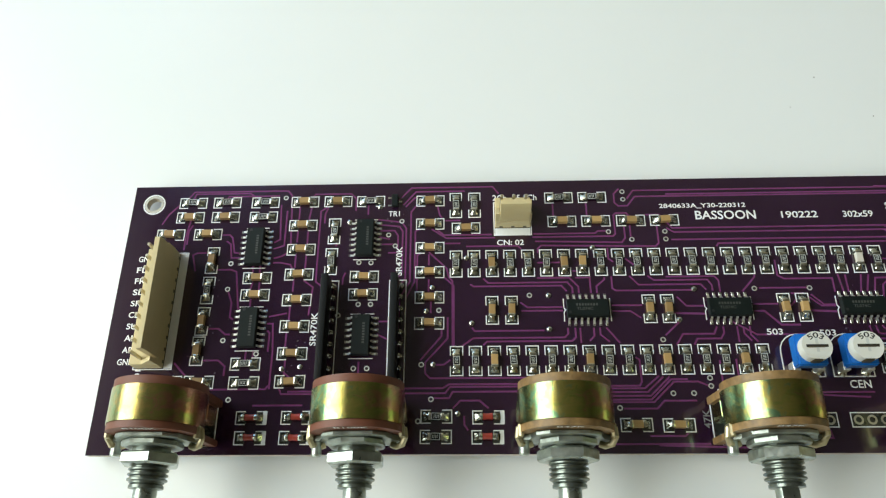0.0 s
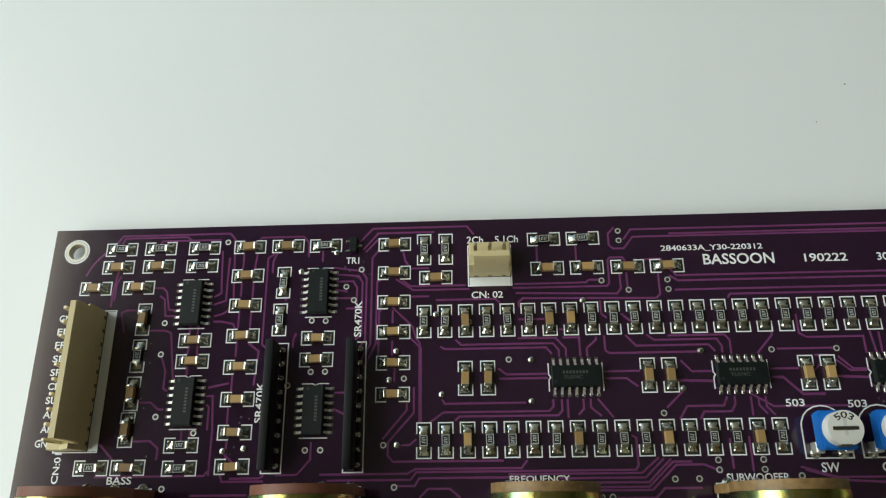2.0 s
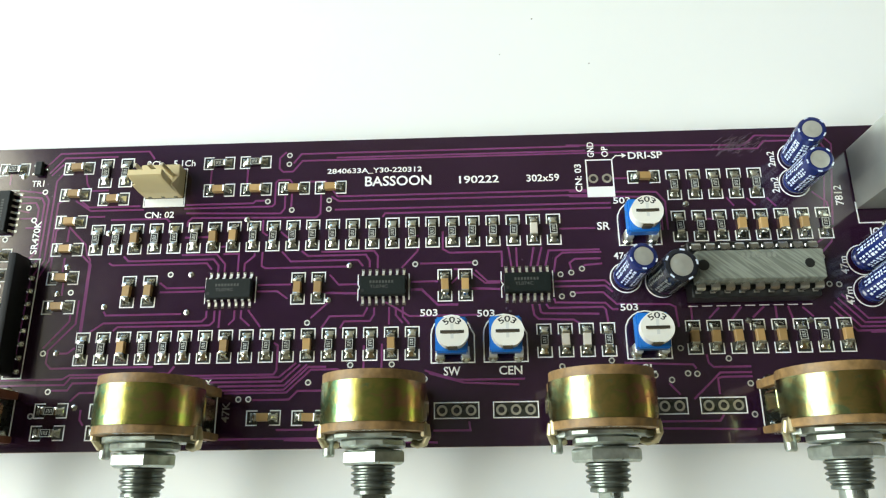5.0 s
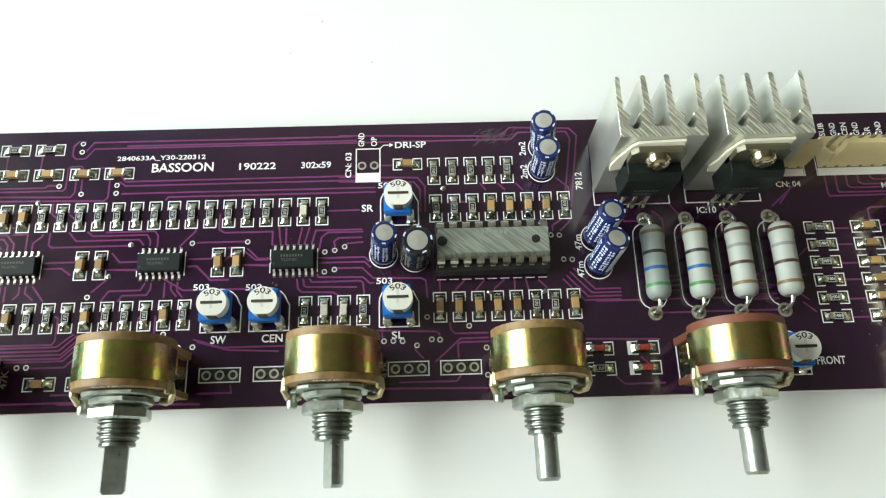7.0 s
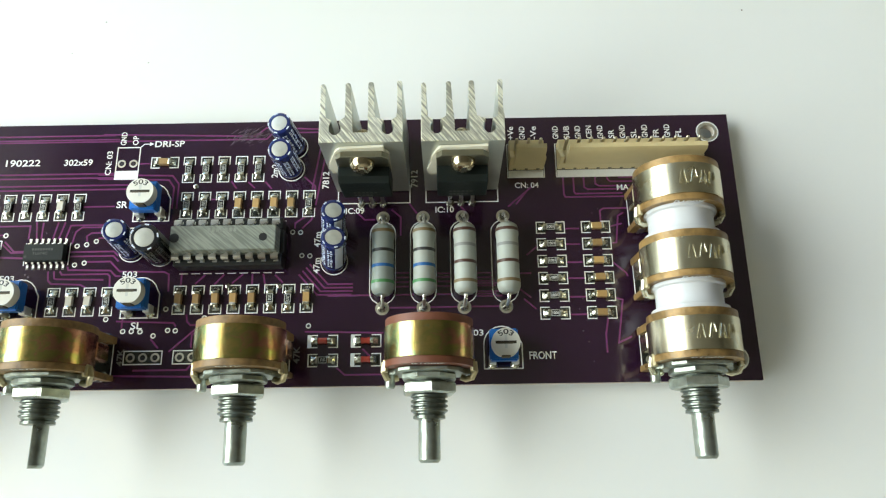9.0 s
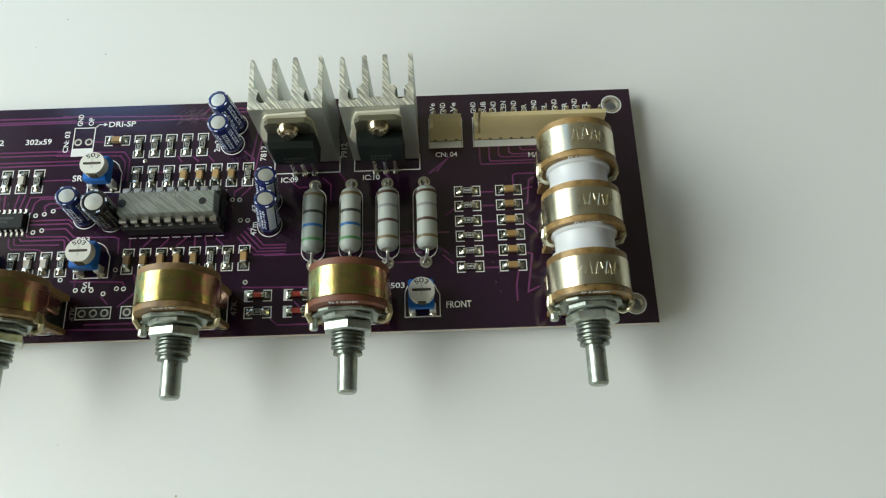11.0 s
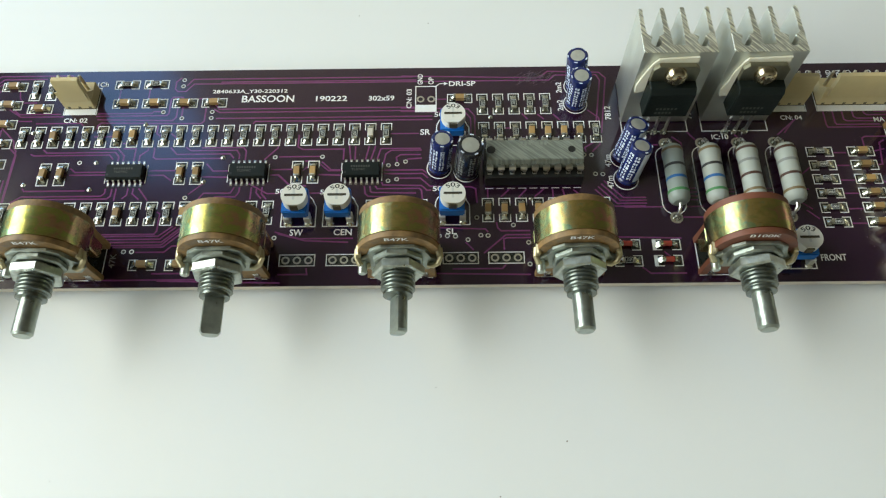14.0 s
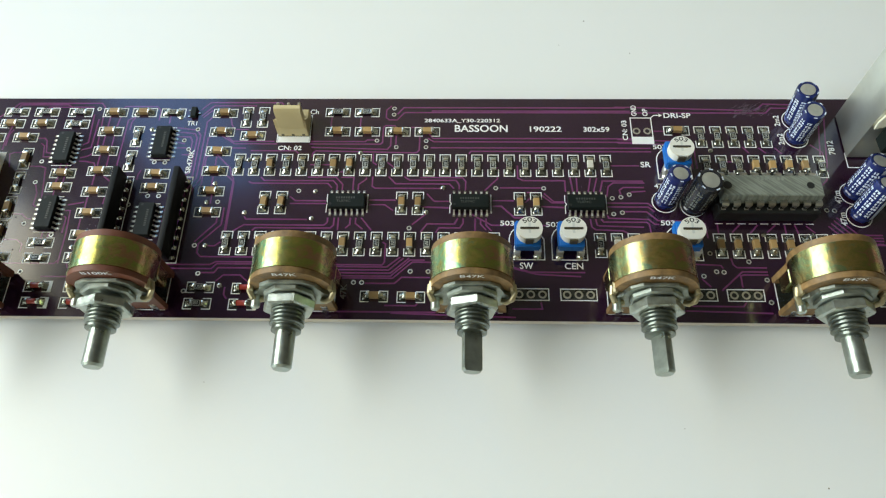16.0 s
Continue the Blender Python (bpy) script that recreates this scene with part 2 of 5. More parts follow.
def thing(name, label, category, at=(0, 0, 0), turn=0, group=""):
    ob = new(name)
    ob.empty_display_size = 0.004
    ob.matrix_basis = pose(at[0] * MM, at[1] * MM, at[2] * MM, 0, 0, turn)
    return tagged(ob, label, category, group)


def box(x0, x1, y0, y1, z0, z1, bevel=0.0, bm=None, seg=1):
    bm = bm or bmesh.new()
    vs = [bm.verts.new((x, y, z)) for x in (x0, x1) for y in (y0, y1) for z in (z0, z1)]
    fs = [bm.faces.new([vs[i] for i in f]) for f in ((0, 1, 3, 2), (4, 6, 7, 5), (0, 4, 5, 1), (2, 3, 7, 6), (0, 2, 6, 4), (1, 5, 7, 3))]
    if bevel:
        bmesh.ops.bevel(bm, geom=list({e for f in fs for e in f.edges}), offset=bevel, segments=seg, affect="EDGES", profile=0.5)
    return bm


def prism(profile, lo, hi, axis="z", bevel=0.0, bm=None):
    """A closed profile pushed from lo to hi along an axis. Profile (a, b): xy for z, xz for y, yz for x."""
    bm = bm or bmesh.new()

    def co(a, b, c):
        return {"z": (a, b, c), "y": (a, c, b), "x": (c, a, b)}[axis]

    low = [bm.verts.new(co(a, b, lo)) for a, b in profile]
    high = [bm.verts.new(co(a, b, hi)) for a, b in profile]
    n = len(low)
    caps = [bm.faces.new(low), bm.faces.new(high)]
    for i in range(n):
        bm.faces.new((low[i], low[(i + 1) % n], high[(i + 1) % n], high[i]))
    if bevel:
        bmesh.ops.bevel(bm, geom=list({e for f in caps for e in f.edges}), offset=bevel, segments=1, affect="EDGES")
    return bm


def lathe(profile, axis="z", sides=24, centre=(0, 0, 0), bm=None):
    """Turns (radius, along) round an axis, closed at both ends."""
    bm = bm or bmesh.new()
    rings = []
    for r, h in profile:
        ring = []
        for i in range(sides):
            a = 2 * math.pi * (i + 0.5) / sides
            p = {"z": (r * math.cos(a), r * math.sin(a), h), "y": (r * math.cos(a), h, r * math.sin(a)), "x": (h, r * math.cos(a), r * math.sin(a))}[axis]
            ring.append(bm.verts.new((p[0] + centre[0], p[1] + centre[1], p[2] + centre[2])))
        rings.append(ring)
    for a, b in zip(rings, rings[1:]):
        for i in range(sides):
            bm.faces.new((a[i], a[(i + 1) % sides], b[(i + 1) % sides], b[i]))
    bm.faces.new(rings[0])
    bm.faces.new(rings[-1])
    return bm


def tube(points, r, sides=10, bm=None):
    """A round wire along points."""
    bm = bm or bmesh.new()
    pts = [Vector(p) for p in points]
    rings = []
    for i, p in enumerate(pts):
        d = (pts[min(i + 1, len(pts) - 1)] - pts[max(i - 1, 0)]).normalized()
        q = d.to_track_quat("Z", "Y")
        rings.append([bm.verts.new(p + q @ Vector((r * math.cos(2 * math.pi * k / sides), r * math.sin(2 * math.pi * k / sides), 0))) for k in range(sides)])
    for a, b in zip(rings, rings[1:]):
        for k in range(sides):
            bm.faces.new((a[k], a[(k + 1) % sides], b[(k + 1) % sides], b[k]))
    bm.faces.new(rings[0])
    bm.faces.new(rings[-1])
    return bm


def ring(r_out, r_in, z0, z1, sides=20, bm=None):
    bm = bm or bmesh.new()
    loops = []
    for r, z in ((r_out, z0), (r_out, z1), (r_in, z1), (r_in, z0)):
        loops.append([bm.verts.new((r * math.cos(2 * math.pi * i / sides), r * math.sin(2 * math.pi * i / sides), z)) for i in range(sides)])
    for a, b in zip(loops, loops[1:] + loops[:1]):
        for i in range(sides):
            bm.faces.new((a[i], a[(i + 1) % sides], b[(i + 1) % sides], b[i]))
    return bm


def ribbon(points, width, z0, z1, bm=None, closed=False):
    """A flat strip with mitred bends along points in the plane."""
    bm = bm or bmesh.new()
    pts = [Vector(p) for p in points]
    n = len(pts)
    rows = []
    for i, p in enumerate(pts):
        a = (p - pts[i - 1]).normalized() if i or closed else None
        b = (pts[(i + 1) % n] - p).normalized() if i < n - 1 or closed else None
        a, b = a or b, b or a
        d = (a + b)
        d = d.normalized() if d.length > 1e-6 else a
        k = width / 2 / max(abs(d.dot(a)), 0.35)
        s = Vector((-d.y, d.x)) * k
        rows.append([bm.verts.new((*(p + s), z0)), bm.verts.new((*(p + s), z1)), bm.verts.new((*(p - s), z1)), bm.verts.new((*(p - s), z0))])
    pairs = list(zip(rows, rows[1:])) + ([(rows[-1], rows[0])] if closed else [])
    for a, b in pairs:
        for k in range(4):
            bm.faces.new((a[k], b[k], b[(k + 1) % 4], a[(k + 1) % 4]))
    if not closed:
        bm.faces.new(rows[0])
        bm.faces.new(rows[-1])
    return bm


def text_mesh(body, width, height, depth=0.02):
    """Letters of the built-in font, stretched to a width and height, with the lower left corner at the origin."""
    curve = bpy.data.curves.new("lettering", "FONT")
    curve.body, curve.size, curve.extrude, curve.resolution_u = body, 1.0, 0.0, 3
    curve.offset = 0.016
    ob = new("lettering", curve)
    me = bpy.data.meshes.new_from_object(ob.evaluated_get(bpy.context.evaluated_depsgraph_get()))
    bpy.data.objects.remove(ob)
    bpy.data.curves.remove(curve)
    bm = bmesh.new()
    bm.from_mesh(me)
    bpy.data.meshes.remove(me)
    xs, ys = [v.co.x for v in bm.verts], [v.co.y for v in bm.verts]
    x0, x1, y0, y1 = min(xs), max(xs), min(ys), max(ys)
    for v in bm.verts:
        v.co = Vector(((v.co.x - x0) / (x1 - x0) * width, (v.co.y - y0) / (y1 - y0) * height, depth))
    return bm


def lettering(body, x, y, width, height, parent, mat, turn=0, z=0.03, label=""):
    return part("lettering", text_mesh(body, width, height), mat, parent, label, (x, y, z), turn, smooth=False)


def bars(x, y, width, height, count, parent, mat, turn=0, z=0.03):
    """Plain bars in place of writing that cannot be read."""
    bm = bmesh.new()
    step = width / count
    for i in range(count):
        box(i * step, i * step + step * 0.62, 0, height, 0, 0.02, bm=bm)
    return part("marking", bm, mat, parent, "", (x, y, z), turn, smooth=False)


# ---- the room: unseen shell, placed and toned to set fill light and reflections ----
X0, X1, Y0, Y1, Z0, Z1 = -702, 3900, -1300, 860, -753.6, 2300


def structure(name, bm, mat):
    return tagged(new(name, mesh_of(name, bm, mat, smooth=False)), kind="structure")


structure("floor", box(X0 - 100, X1 + 100, Y0 - 100, Y1 + 100, Z0 - 100, Z0), FLOOR)
structure("ceiling", box(X0 - 100, X1 + 100, Y0 - 100, Y1 + 100, Z1, Z1 + 100), CEIL)
VX0, VX1, VZ0, VZ1 = -675, -325, 260, 1510
wall = box(X0, VX0, Y1, Y1 + 100, Z0, Z1)
box(VX1, X1, Y1, Y1 + 100, Z0, Z1, bm=wall)
box(VX0, VX1, Y1, Y1 + 100, Z0, VZ0, bm=wall)
box(VX0, VX1, Y1, Y1 + 100, VZ1, Z1, bm=wall)
structure("wall_north", wall, WALL)
structure("wall_south", box(X0, X1, Y0 - 100, Y0, Z0, Z1), WALL)
structure("wall_east", box(X1, X1 + 100, Y0 - 100, Y1 + 100, Z0, Z1), WALL)
WY0, WY1, WZ0, WZ1 = -770, 720, 200, 1170
wall = box(X0 - 100, X0, Y0 - 100, WY0, Z0, Z1)
box(X0 - 100, X0, WY1, Y1 + 100, Z0, Z1, bm=wall)
box(X0 - 100, X0, WY0, WY1, Z0, WZ0, bm=wall)
box(X0 - 100, X0, WY0, WY1, WZ1, Z1, bm=wall)
structure("wall_west", wall, WALL)
window = tagged(new("window_1"), "white-framed window beside the table", "window", kind="structure")
part("window_frame", box(X0 - 60, X0 - 10, WY0, WY0 + 40, WZ0, WZ1, 4), WOOD, window)
part("window_frame", box(X0 - 60, X0 - 10, WY1 - 40, WY1, WZ0, WZ1, 4), WOOD, window)
part("window_frame", box(X0 - 60, X0 - 10, WY0 + 40, WY1 - 40, WZ1 - 40, WZ1, 4), WOOD, window)
part("window_sill", box(X0 - 100, X0 + 40, WY0 + 1, WY1 - 1, WZ0 - 20, WZ0 + 4, 4), WOOD, window)

window = tagged(new("window_2"), "window in the back wall open to the sky", "window", kind="structure")
part("window_frame", box(VX0, VX0 + 30, Y1 + 10, Y1 + 60, VZ0, VZ1, 4), WOOD, window)
part("window_frame", box(VX1 - 30, VX1, Y1 + 10, Y1 + 60, VZ0, VZ1, 4), WOOD, window)
part("window_frame", box(VX0 + 30, VX1 - 30, Y1 + 10, Y1 + 60, VZ1 - 30, VZ1, 4), WOOD, window)
part("window_sill", box(VX0 + 1, VX1 - 1, Y1 - 40, Y1 + 100, VZ0 - 20, VZ0 + 4, 4), WOOD, window)

TZ = -3.6
table = thing("table", "plain white laminate table top with faint grime", "table", (151, 30, TZ))
part("tabletop", box(-650, 650, -420, 420, -25, 0, 3, seg=2), TABLE, table)
for sx in (-600, 600):
    for sy in (-370, 370):
        part("leg", box(sx - 25, sx + 25, sy - 25, sy + 25, -750, -25, 3), TABLE, table)
rng = random.Random(5)
specks = bmesh.new()
for i in range(46):
    x, y, s = rng.uniform(-190, 190), rng.choice((rng.uniform(-130, -40), rng.uniform(40, 150))), rng.uniform(0.08, 0.22)
    lathe([(s, 0.01), (s * 0.6, s * 0.5)], sides=5, centre=(x, y, 0.0), bm=specks)
tagged(part("dust", specks, DUST, None, "", (151, 30, TZ)), "tiny dark dust specks on the white table", "dust", kind="stuff")

# ---- the circuit board ----
BX0, BX, BY0, BY = -0.5, 302.6, -0.3, 59
board = thing("circuit_board", "long purple printed circuit board with white legends on the table", "circuit board")
hole_xy = ((4.2, 54.5), (297.8, 54.8), (297.8, 4.2))


def board_body():
    """The slab with three drilled mounting holes."""
    bm = bmesh.new()
    cells_x = sorted({BX0, BX, *[x + d for x, _ in hole_xy for d in (-3, 3)]})
    cells_y = sorted({BY0, BY, *[y + d for _, y in hole_xy for d in (-3, 3)]})
    for zz in (0, -1.6):
        grid = {}
        for x in cells_x:
            for y in cells_y:
                grid[x, y] = bm.verts.new((x, y, zz))
        for xa, xb in zip(cells_x, cells_x[1:]):
            for ya, yb in zip(cells_y, cells_y[1:]):
                c = [h for h in hole_xy if xa < h[0] < xb and ya < h[1] < yb]
                quad = [grid[xa, ya], grid[xb, ya], grid[xb, yb], grid[xa, yb]]
                if not c:
                    bm.faces.new(quad)
                    continue
                cx, cy = c[0]
                rim = [bm.verts.new((cx + 1.6 * math.cos(math.pi * (k / 8 - 0.75)), cy + 1.6 * math.sin(math.pi * (k / 8 - 0.75)), zz)) for k in range(16)]
                for q in range(4):
                    part_rim = [rim[(q * 4 + k) % 16] for k in range(5)]
                    bm.faces.new([quad[q], quad[(q + 1) % 4], *reversed(part_rim)])
    bmesh.ops.remove_doubles(bm, verts=bm.verts[:], dist=1e-4)
    twin = {(round(v.co.x, 3), round(v.co.y, 3)): v for v in bm.verts if v.co.z < -0.1}
    for e in [e for e in bm.edges if e.is_boundary and all(v.co.z > -0.1 for v in e.verts)]:
        p, q = e.verts
        bm.faces.new((p, q, twin[round(q.co.x, 3), round(q.co.y, 3)], twin[round(p.co.x, 3), round(p.co.y, 3)]))
    for f in bm.faces:
        f.material_index = 0 if abs(f.calc_center_median().z + 0.8) > 0.7 else 1
    return bm


part("slab", board_body(), (MASK, EDGE), board, "purple fibreglass slab", smooth=False)
for hx, hy in hole_xy:
    part("mounting_ring", ring(2.15, 1.6, 0.0, 0.06, 28), FLUX, board, "tinned ring round a screw hole", (hx, hy, 0))
    part("ring_outline", ring(2.5, 2.2, 0.0, 0.03, 28), SILK, board, "", (hx, hy, 0))

def trace(*pts, width=0.37, layer=0):
    part("copper_track", ribbon(pts, width, -0.02, 0.008 + 0.0035 * layer), TRACK, board, smooth=False)


trace((77.5, 35.75), (78.5, 34.75), (95, 34.75), (96, 33.5), (96, 32.25))
trace((74.75, 34.5), (75.5, 34), (93.75, 34), (94.75, 32.75))
trace((88.75, 35.75), (95.5, 35.75), (97.25, 33.75), (97.25, 32.25))
trace((96.75, 35.75), (99.75, 35.75), (99.75, 32.25))
trace((102.75, 35.75), (102.75, 35.25), (101, 33.75), (101, 32.25))
trace((108, 36), (109.75, 34), (122.5, 34), (123.5, 32.75))
trace((111.75, 36), (113, 35), (124, 35), (124.75, 33.75), (124.75, 32.5))
trace((115.5, 35.75), (125.5, 35.75), (126.25, 34.75), (126.25, 32.25))
trace((104.25, 36), (104.25, 33.25), (105, 32.75), (120.75, 32.75))
trace((104, 42.5), (104, 40), (105, 39.25))
trace((107.5, 40), (109.25, 38.5))
trace((85, 30.25), (85.25, 30.25), (86.5, 29.25), (93.75, 29.25))
trace((85.25, 28.5), (93.75, 28.5))
trace((103.75, 29.5), (110, 29.5))
trace((103.75, 28.25), (107.5, 28.25), (109.5, 26.75))
trace((117.25, 31.25), (119, 29.25), (122.75, 29.25))
trace((88.5, 46), (101.75, 46), (102.25, 46.5), (104, 46.5))
trace((88.25, 45.25), (105.5, 45.25), (106, 45.75), (106, 50.25), (106.5, 50.75), (108.75, 50.75), (109.25, 50))
trace((88.75, 44.25), (107.25, 43.75), (108, 44.75), (108, 47.5))
trace((74, 43.25), (85, 43.25), (85.75, 42.5))
trace((89.25, 41.5), (89.25, 42.5), (90, 43.25), (114.25, 42.75), (115, 43.5), (115, 47.5))
trace((109.25, 47.75), (109.25, 45))
trace((112.75, 50.25), (115.75, 50.25), (118.25, 47), (170.5, 47))
trace((117, 47), (118.5, 46), (170.5, 46))
trace((117.75, 44.25), (170.5, 44.25))
trace((127, 42.5), (127.5, 43.25), (170.5, 43.25))
trace((109.25, 54.25), (110.75, 56.25), (165.5, 56.25))
trace((107.75, 56.75), (106.5, 55.5), (106.5, 53.25), (107.25, 52.5), (109.25, 52.5), (111, 54.75), (165.5, 54.75))
trace((93, 53.25), (93, 50.25))
trace((100.25, 53.25), (100.25, 50))
trace((89, 39.25), (93.75, 39.25))
trace((96.25, 37.25), (97.75, 37.25))
trace((60.25, 53.5), (63, 56.75), (73.75, 56.75))
trace((59, 54.5), (62, 57.75), (80, 57.75), (81.25, 56))
trace((66.5, 47.5), (69.75, 45.25), (80.25, 45.25))
trace((67.75, 47.25), (69.25, 46), (79.5, 46), layer=1)
trace((66, 42), (69.75, 38.25), (70.25, 36.25), (71, 35.25), (71, 27.25))
trace((68.75, 27.25), (68.75, 23.25), (64.5, 18.25))
trace((70, 27.25), (70, 22.75), (65.5, 17.75), (65.5, 15.5), (66.5, 14.5), (85.5, 14.5))
trace((71, 27.25), (71, 21), layer=1)
trace((75, 25), (75.5, 24.25), (89.75, 24.25))
trace((72.75, 21), (75.25, 22.75), (93.75, 22.75), (94.5, 23.5), (94.5, 24.75))
trace((77.25, 21.25), (78, 22), (95.25, 22), (96, 22.75), (96, 24.75))
trace((67.5, 17.25), (69.25, 17.25), (70.5, 18.25))
trace((53.75, 12.5), (69, 12.5), (70.25, 13.25), (88.5, 13.25), (89.5, 14.5))
trace((55, 11.5), (69.5, 11.5), (70.5, 12.75), (90.75, 12.75))
trace((66.75, 10.5), (70.25, 10.5), (71, 11.75), (90.75, 11.75))
trace((71, 8.5), (72.5, 10), (76.25, 10), (78, 8.5))
trace((73.25, 7), (73.25, 5.25), (74, 4.25))
trace((97, 24.75), (97, 21.5))
trace((99.75, 24.75), (99.75, 23), (98.75, 22))
trace((101, 24.75), (101, 23.25), (102.75, 21.75))
trace((102.25, 24.75), (104.75, 21.5))
trace((86, 12.75), (107.75, 12.75), (108.25, 13.5), (108.25, 18), (107.5, 18.5), layer=1)
trace((86.25, 12.25), (108.75, 12.25), (111.75, 14.75))
trace((94.75, 11.5), (109.25, 11.5), (112.5, 14.5))
trace((97.75, 10.75), (109.75, 10.75), (113.75, 14.5))
trace((98.25, 10), (109.75, 10), (114, 14), (117.25, 14))
trace((99, 9.5), (110.25, 9.5), (114.5, 13.5), (119.25, 13.5), (121.5, 12.5))
trace((104.25, 8.25), (110.75, 8.25), (112.25, 9.75), (118.5, 9.75))
trace((116, 21), (117.5, 23.25), (123.75, 23.25), (124.5, 24.75))
trace((119.5, 21), (120.25, 22.25), (125, 22.25), (125.75, 23.5), (125.75, 24.75))
trace((128.5, 24.75), (128.5, 21.5))
trace((129.75, 24.75), (129.75, 23.25), (131, 21.75))
trace((131, 24.75), (131, 23), (132.25, 21.5))
trace((114, 23), (117, 25.75))
trace((124, 17.75), (124, 12.75))
trace((127.25, 18), (127.25, 12.25))
trace((108.75, 3), (115.5, 3), (116, 3.5))
trace((86.75, 1.5), (120, 1.5))
trace((133.75, 38.75), (133.75, 35.5), (130.75, 32.25))
trace((138.5, 39.25), (138.5, 35.75), (139.75, 35), (149.5, 35), (149.5, 32))
trace((150.75, 36), (151.25, 32))
trace((152.25, 35.75), (152.25, 32))
trace((157, 35.75), (156, 32))
trace((155.5, 35.75), (154.75, 32))
trace((167.75, 35), (158.25, 35), (157.5, 32))
trace((134.25, 33), (144.25, 33))
trace((144.5, 31.5), (146.75, 29.25), (149.5, 29.25))
trace((132.5, 29.5), (137.5, 29.5))
trace((140, 29), (141.75, 30.75))
trace((160.5, 39.25), (167.25, 39.25))
trace((117.75, 55.25), (166.5, 55.25))
trace((159, 30.75), (159.5, 33.5), (160.75, 34.5), (168, 34.5))
trace((162.25, 31.25), (162, 32.5), (163, 33.25), (167.75, 33.25))
trace((162.75, 56.5), (197, 55.5), (199.25, 57.5), (212, 57), (213.5, 55.25), (211, 38.75), layer=1)
trace((162.75, 54.75), (199.5, 54.75), (200.75, 56.25), (211.25, 56.25), (212, 54.5), (210, 41.75), layer=1)
trace((162.75, 46.75), (179.25, 46.25), (180.75, 44.25), (180.75, 38.5), layer=1)
trace((162.75, 45.75), (178.5, 45.25), (179.75, 43.5), (179.75, 38.5), layer=1)
trace((192.25, 44.75), (193.5, 43))
trace((196, 44.5), (197.5, 43))
trace((199.75, 44.5), (201.25, 42.75))
trace((206.75, 33.5), (206.75, 34.75), (209.75, 36.75))
trace((208.25, 33.5), (210.25, 35.5), (211, 38.25))
trace((208.25, 45.5), (210.75, 43.25), (210.75, 41.75))
trace((185.75, 40.5), (189.5, 40.5))
trace((174.5, 49.25), (171.5, 49.25))
trace((164, 31), (164.75, 32), (168, 32.25))
trace((158.5, 29), (168.25, 29), (169.25, 28))
trace((158.5, 28), (168.25, 28), (169.5, 26.75))
trace((162, 26.75), (167.75, 26.75), (170, 24.5), (179.5, 24.25), (180.5, 23.75), (180.75, 20))
trace((158.75, 25.75), (159, 25), (168, 24.75), (169.25, 23.5), (170.25, 23.5))
trace((157.25, 24.75), (157.75, 24), (167.5, 24), (168, 23.5), (168.25, 21))
trace((156, 24.75), (156.25, 23.25), (156.75, 23), (166.75, 22.75))
trace((154.75, 24.75), (155, 22.75), (155.75, 22), (162, 21.75), (163.25, 21))
trace((132.5, 28), (134.5, 28), (137.5, 25), (141.25, 25), width=0.45)
trace((115.5, 27.75), (122.75, 27.5), width=0.45)
trace((140.5, 31.75), (143, 31.75), (146.25, 29), (149, 29), layer=1)
trace((143.75, 28), (149, 27.75), width=0.45)
trace((208, 23.25), (212, 18.75), (219.25, 18.75))
trace((208.75, 24), (212.75, 19.5), (219.5, 19.5))
trace((209.5, 24.75), (213.5, 20.25), (219.5, 20.25))
trace((210.25, 25.5), (214.25, 21), (219.5, 21))
trace((183.25, 24), (183.25, 21.25))
trace((188.25, 23.5), (186.25, 21.5))
trace((192.25, 23.5), (190.25, 21.25))
trace((196.25, 23.5), (194, 21.5))
trace((198.25, 23.5), (198.25, 21.25))
trace((200.5, 23.5), (201, 21.25))
trace((203, 23.25), (204.75, 21.5))
trace((185, 15), (185.25, 13.5), (186, 12.75), (192.5, 12.75))
trace((182, 7.25), (187, 11.75), (192.5, 11.75))
trace((186.5, 8), (186.5, 10.75), (187.25, 11), (192.5, 11))
trace((168.75, 2.5), (192, 2))
trace((175, 3.5), (186, 3.5), (186.75, 4.5))
trace((170.5, 13.75), (182.5, 13.25), (183, 12.5))
trace((171.75, 14.25), (171.75, 12.25), layer=1)
trace((178, 10), (179.75, 8))
trace((135, 13), (140.75, 11.25), (152.75, 11.25))
trace((135.75, 12.5), (142, 10.75), (151.75, 10.25), layer=1)
trace((142.75, 4), (143, 2.5), (136.5, 2.5))
trace((127.75, 25.75), (132.25, 23), (145, 23), layer=1)
trace((110.25, 1.25), (137.25, 0.5), layer=1)
trace((228.5, 23.25), (231.25, 23.25))
trace((236.75, 23), (240, 23))
trace((245.25, 23), (249, 23))
trace((228.5, 22.25), (231.25, 22.25))
trace((236.75, 22.25), (240, 22.25))
trace((245.25, 22), (249, 22))
trace((228.5, 21.25), (231.25, 21.25))
trace((236.75, 21.25), (240, 21.25))
trace((245.25, 21.25), (249.25, 21.25))
trace((228.5, 20.25), (231.25, 20.25))
trace((236.75, 20.25), (240, 20.25))
trace((245.25, 20.25), (249.5, 20.25))
trace((214.25, 18.5), (223.5, 18.5), layer=1)
trace((228.5, 18.5), (232.25, 18.5))
trace((236.75, 18.5), (240.25, 18.5))
trace((245.25, 18.5), (249.5, 18.5))
trace((226.75, 15.75), (251.25, 15.75))
trace((219.25, 37.75), (221.75, 35.25), (224, 35.25))
trace((227.5, 37.5), (229.5, 35.75), (229.5, 31.5))
trace((231.25, 39), (233, 36.5))
trace((242.25, 38.25), (243.5, 36.75))
trace((254, 19.75), (256.75, 17.5))
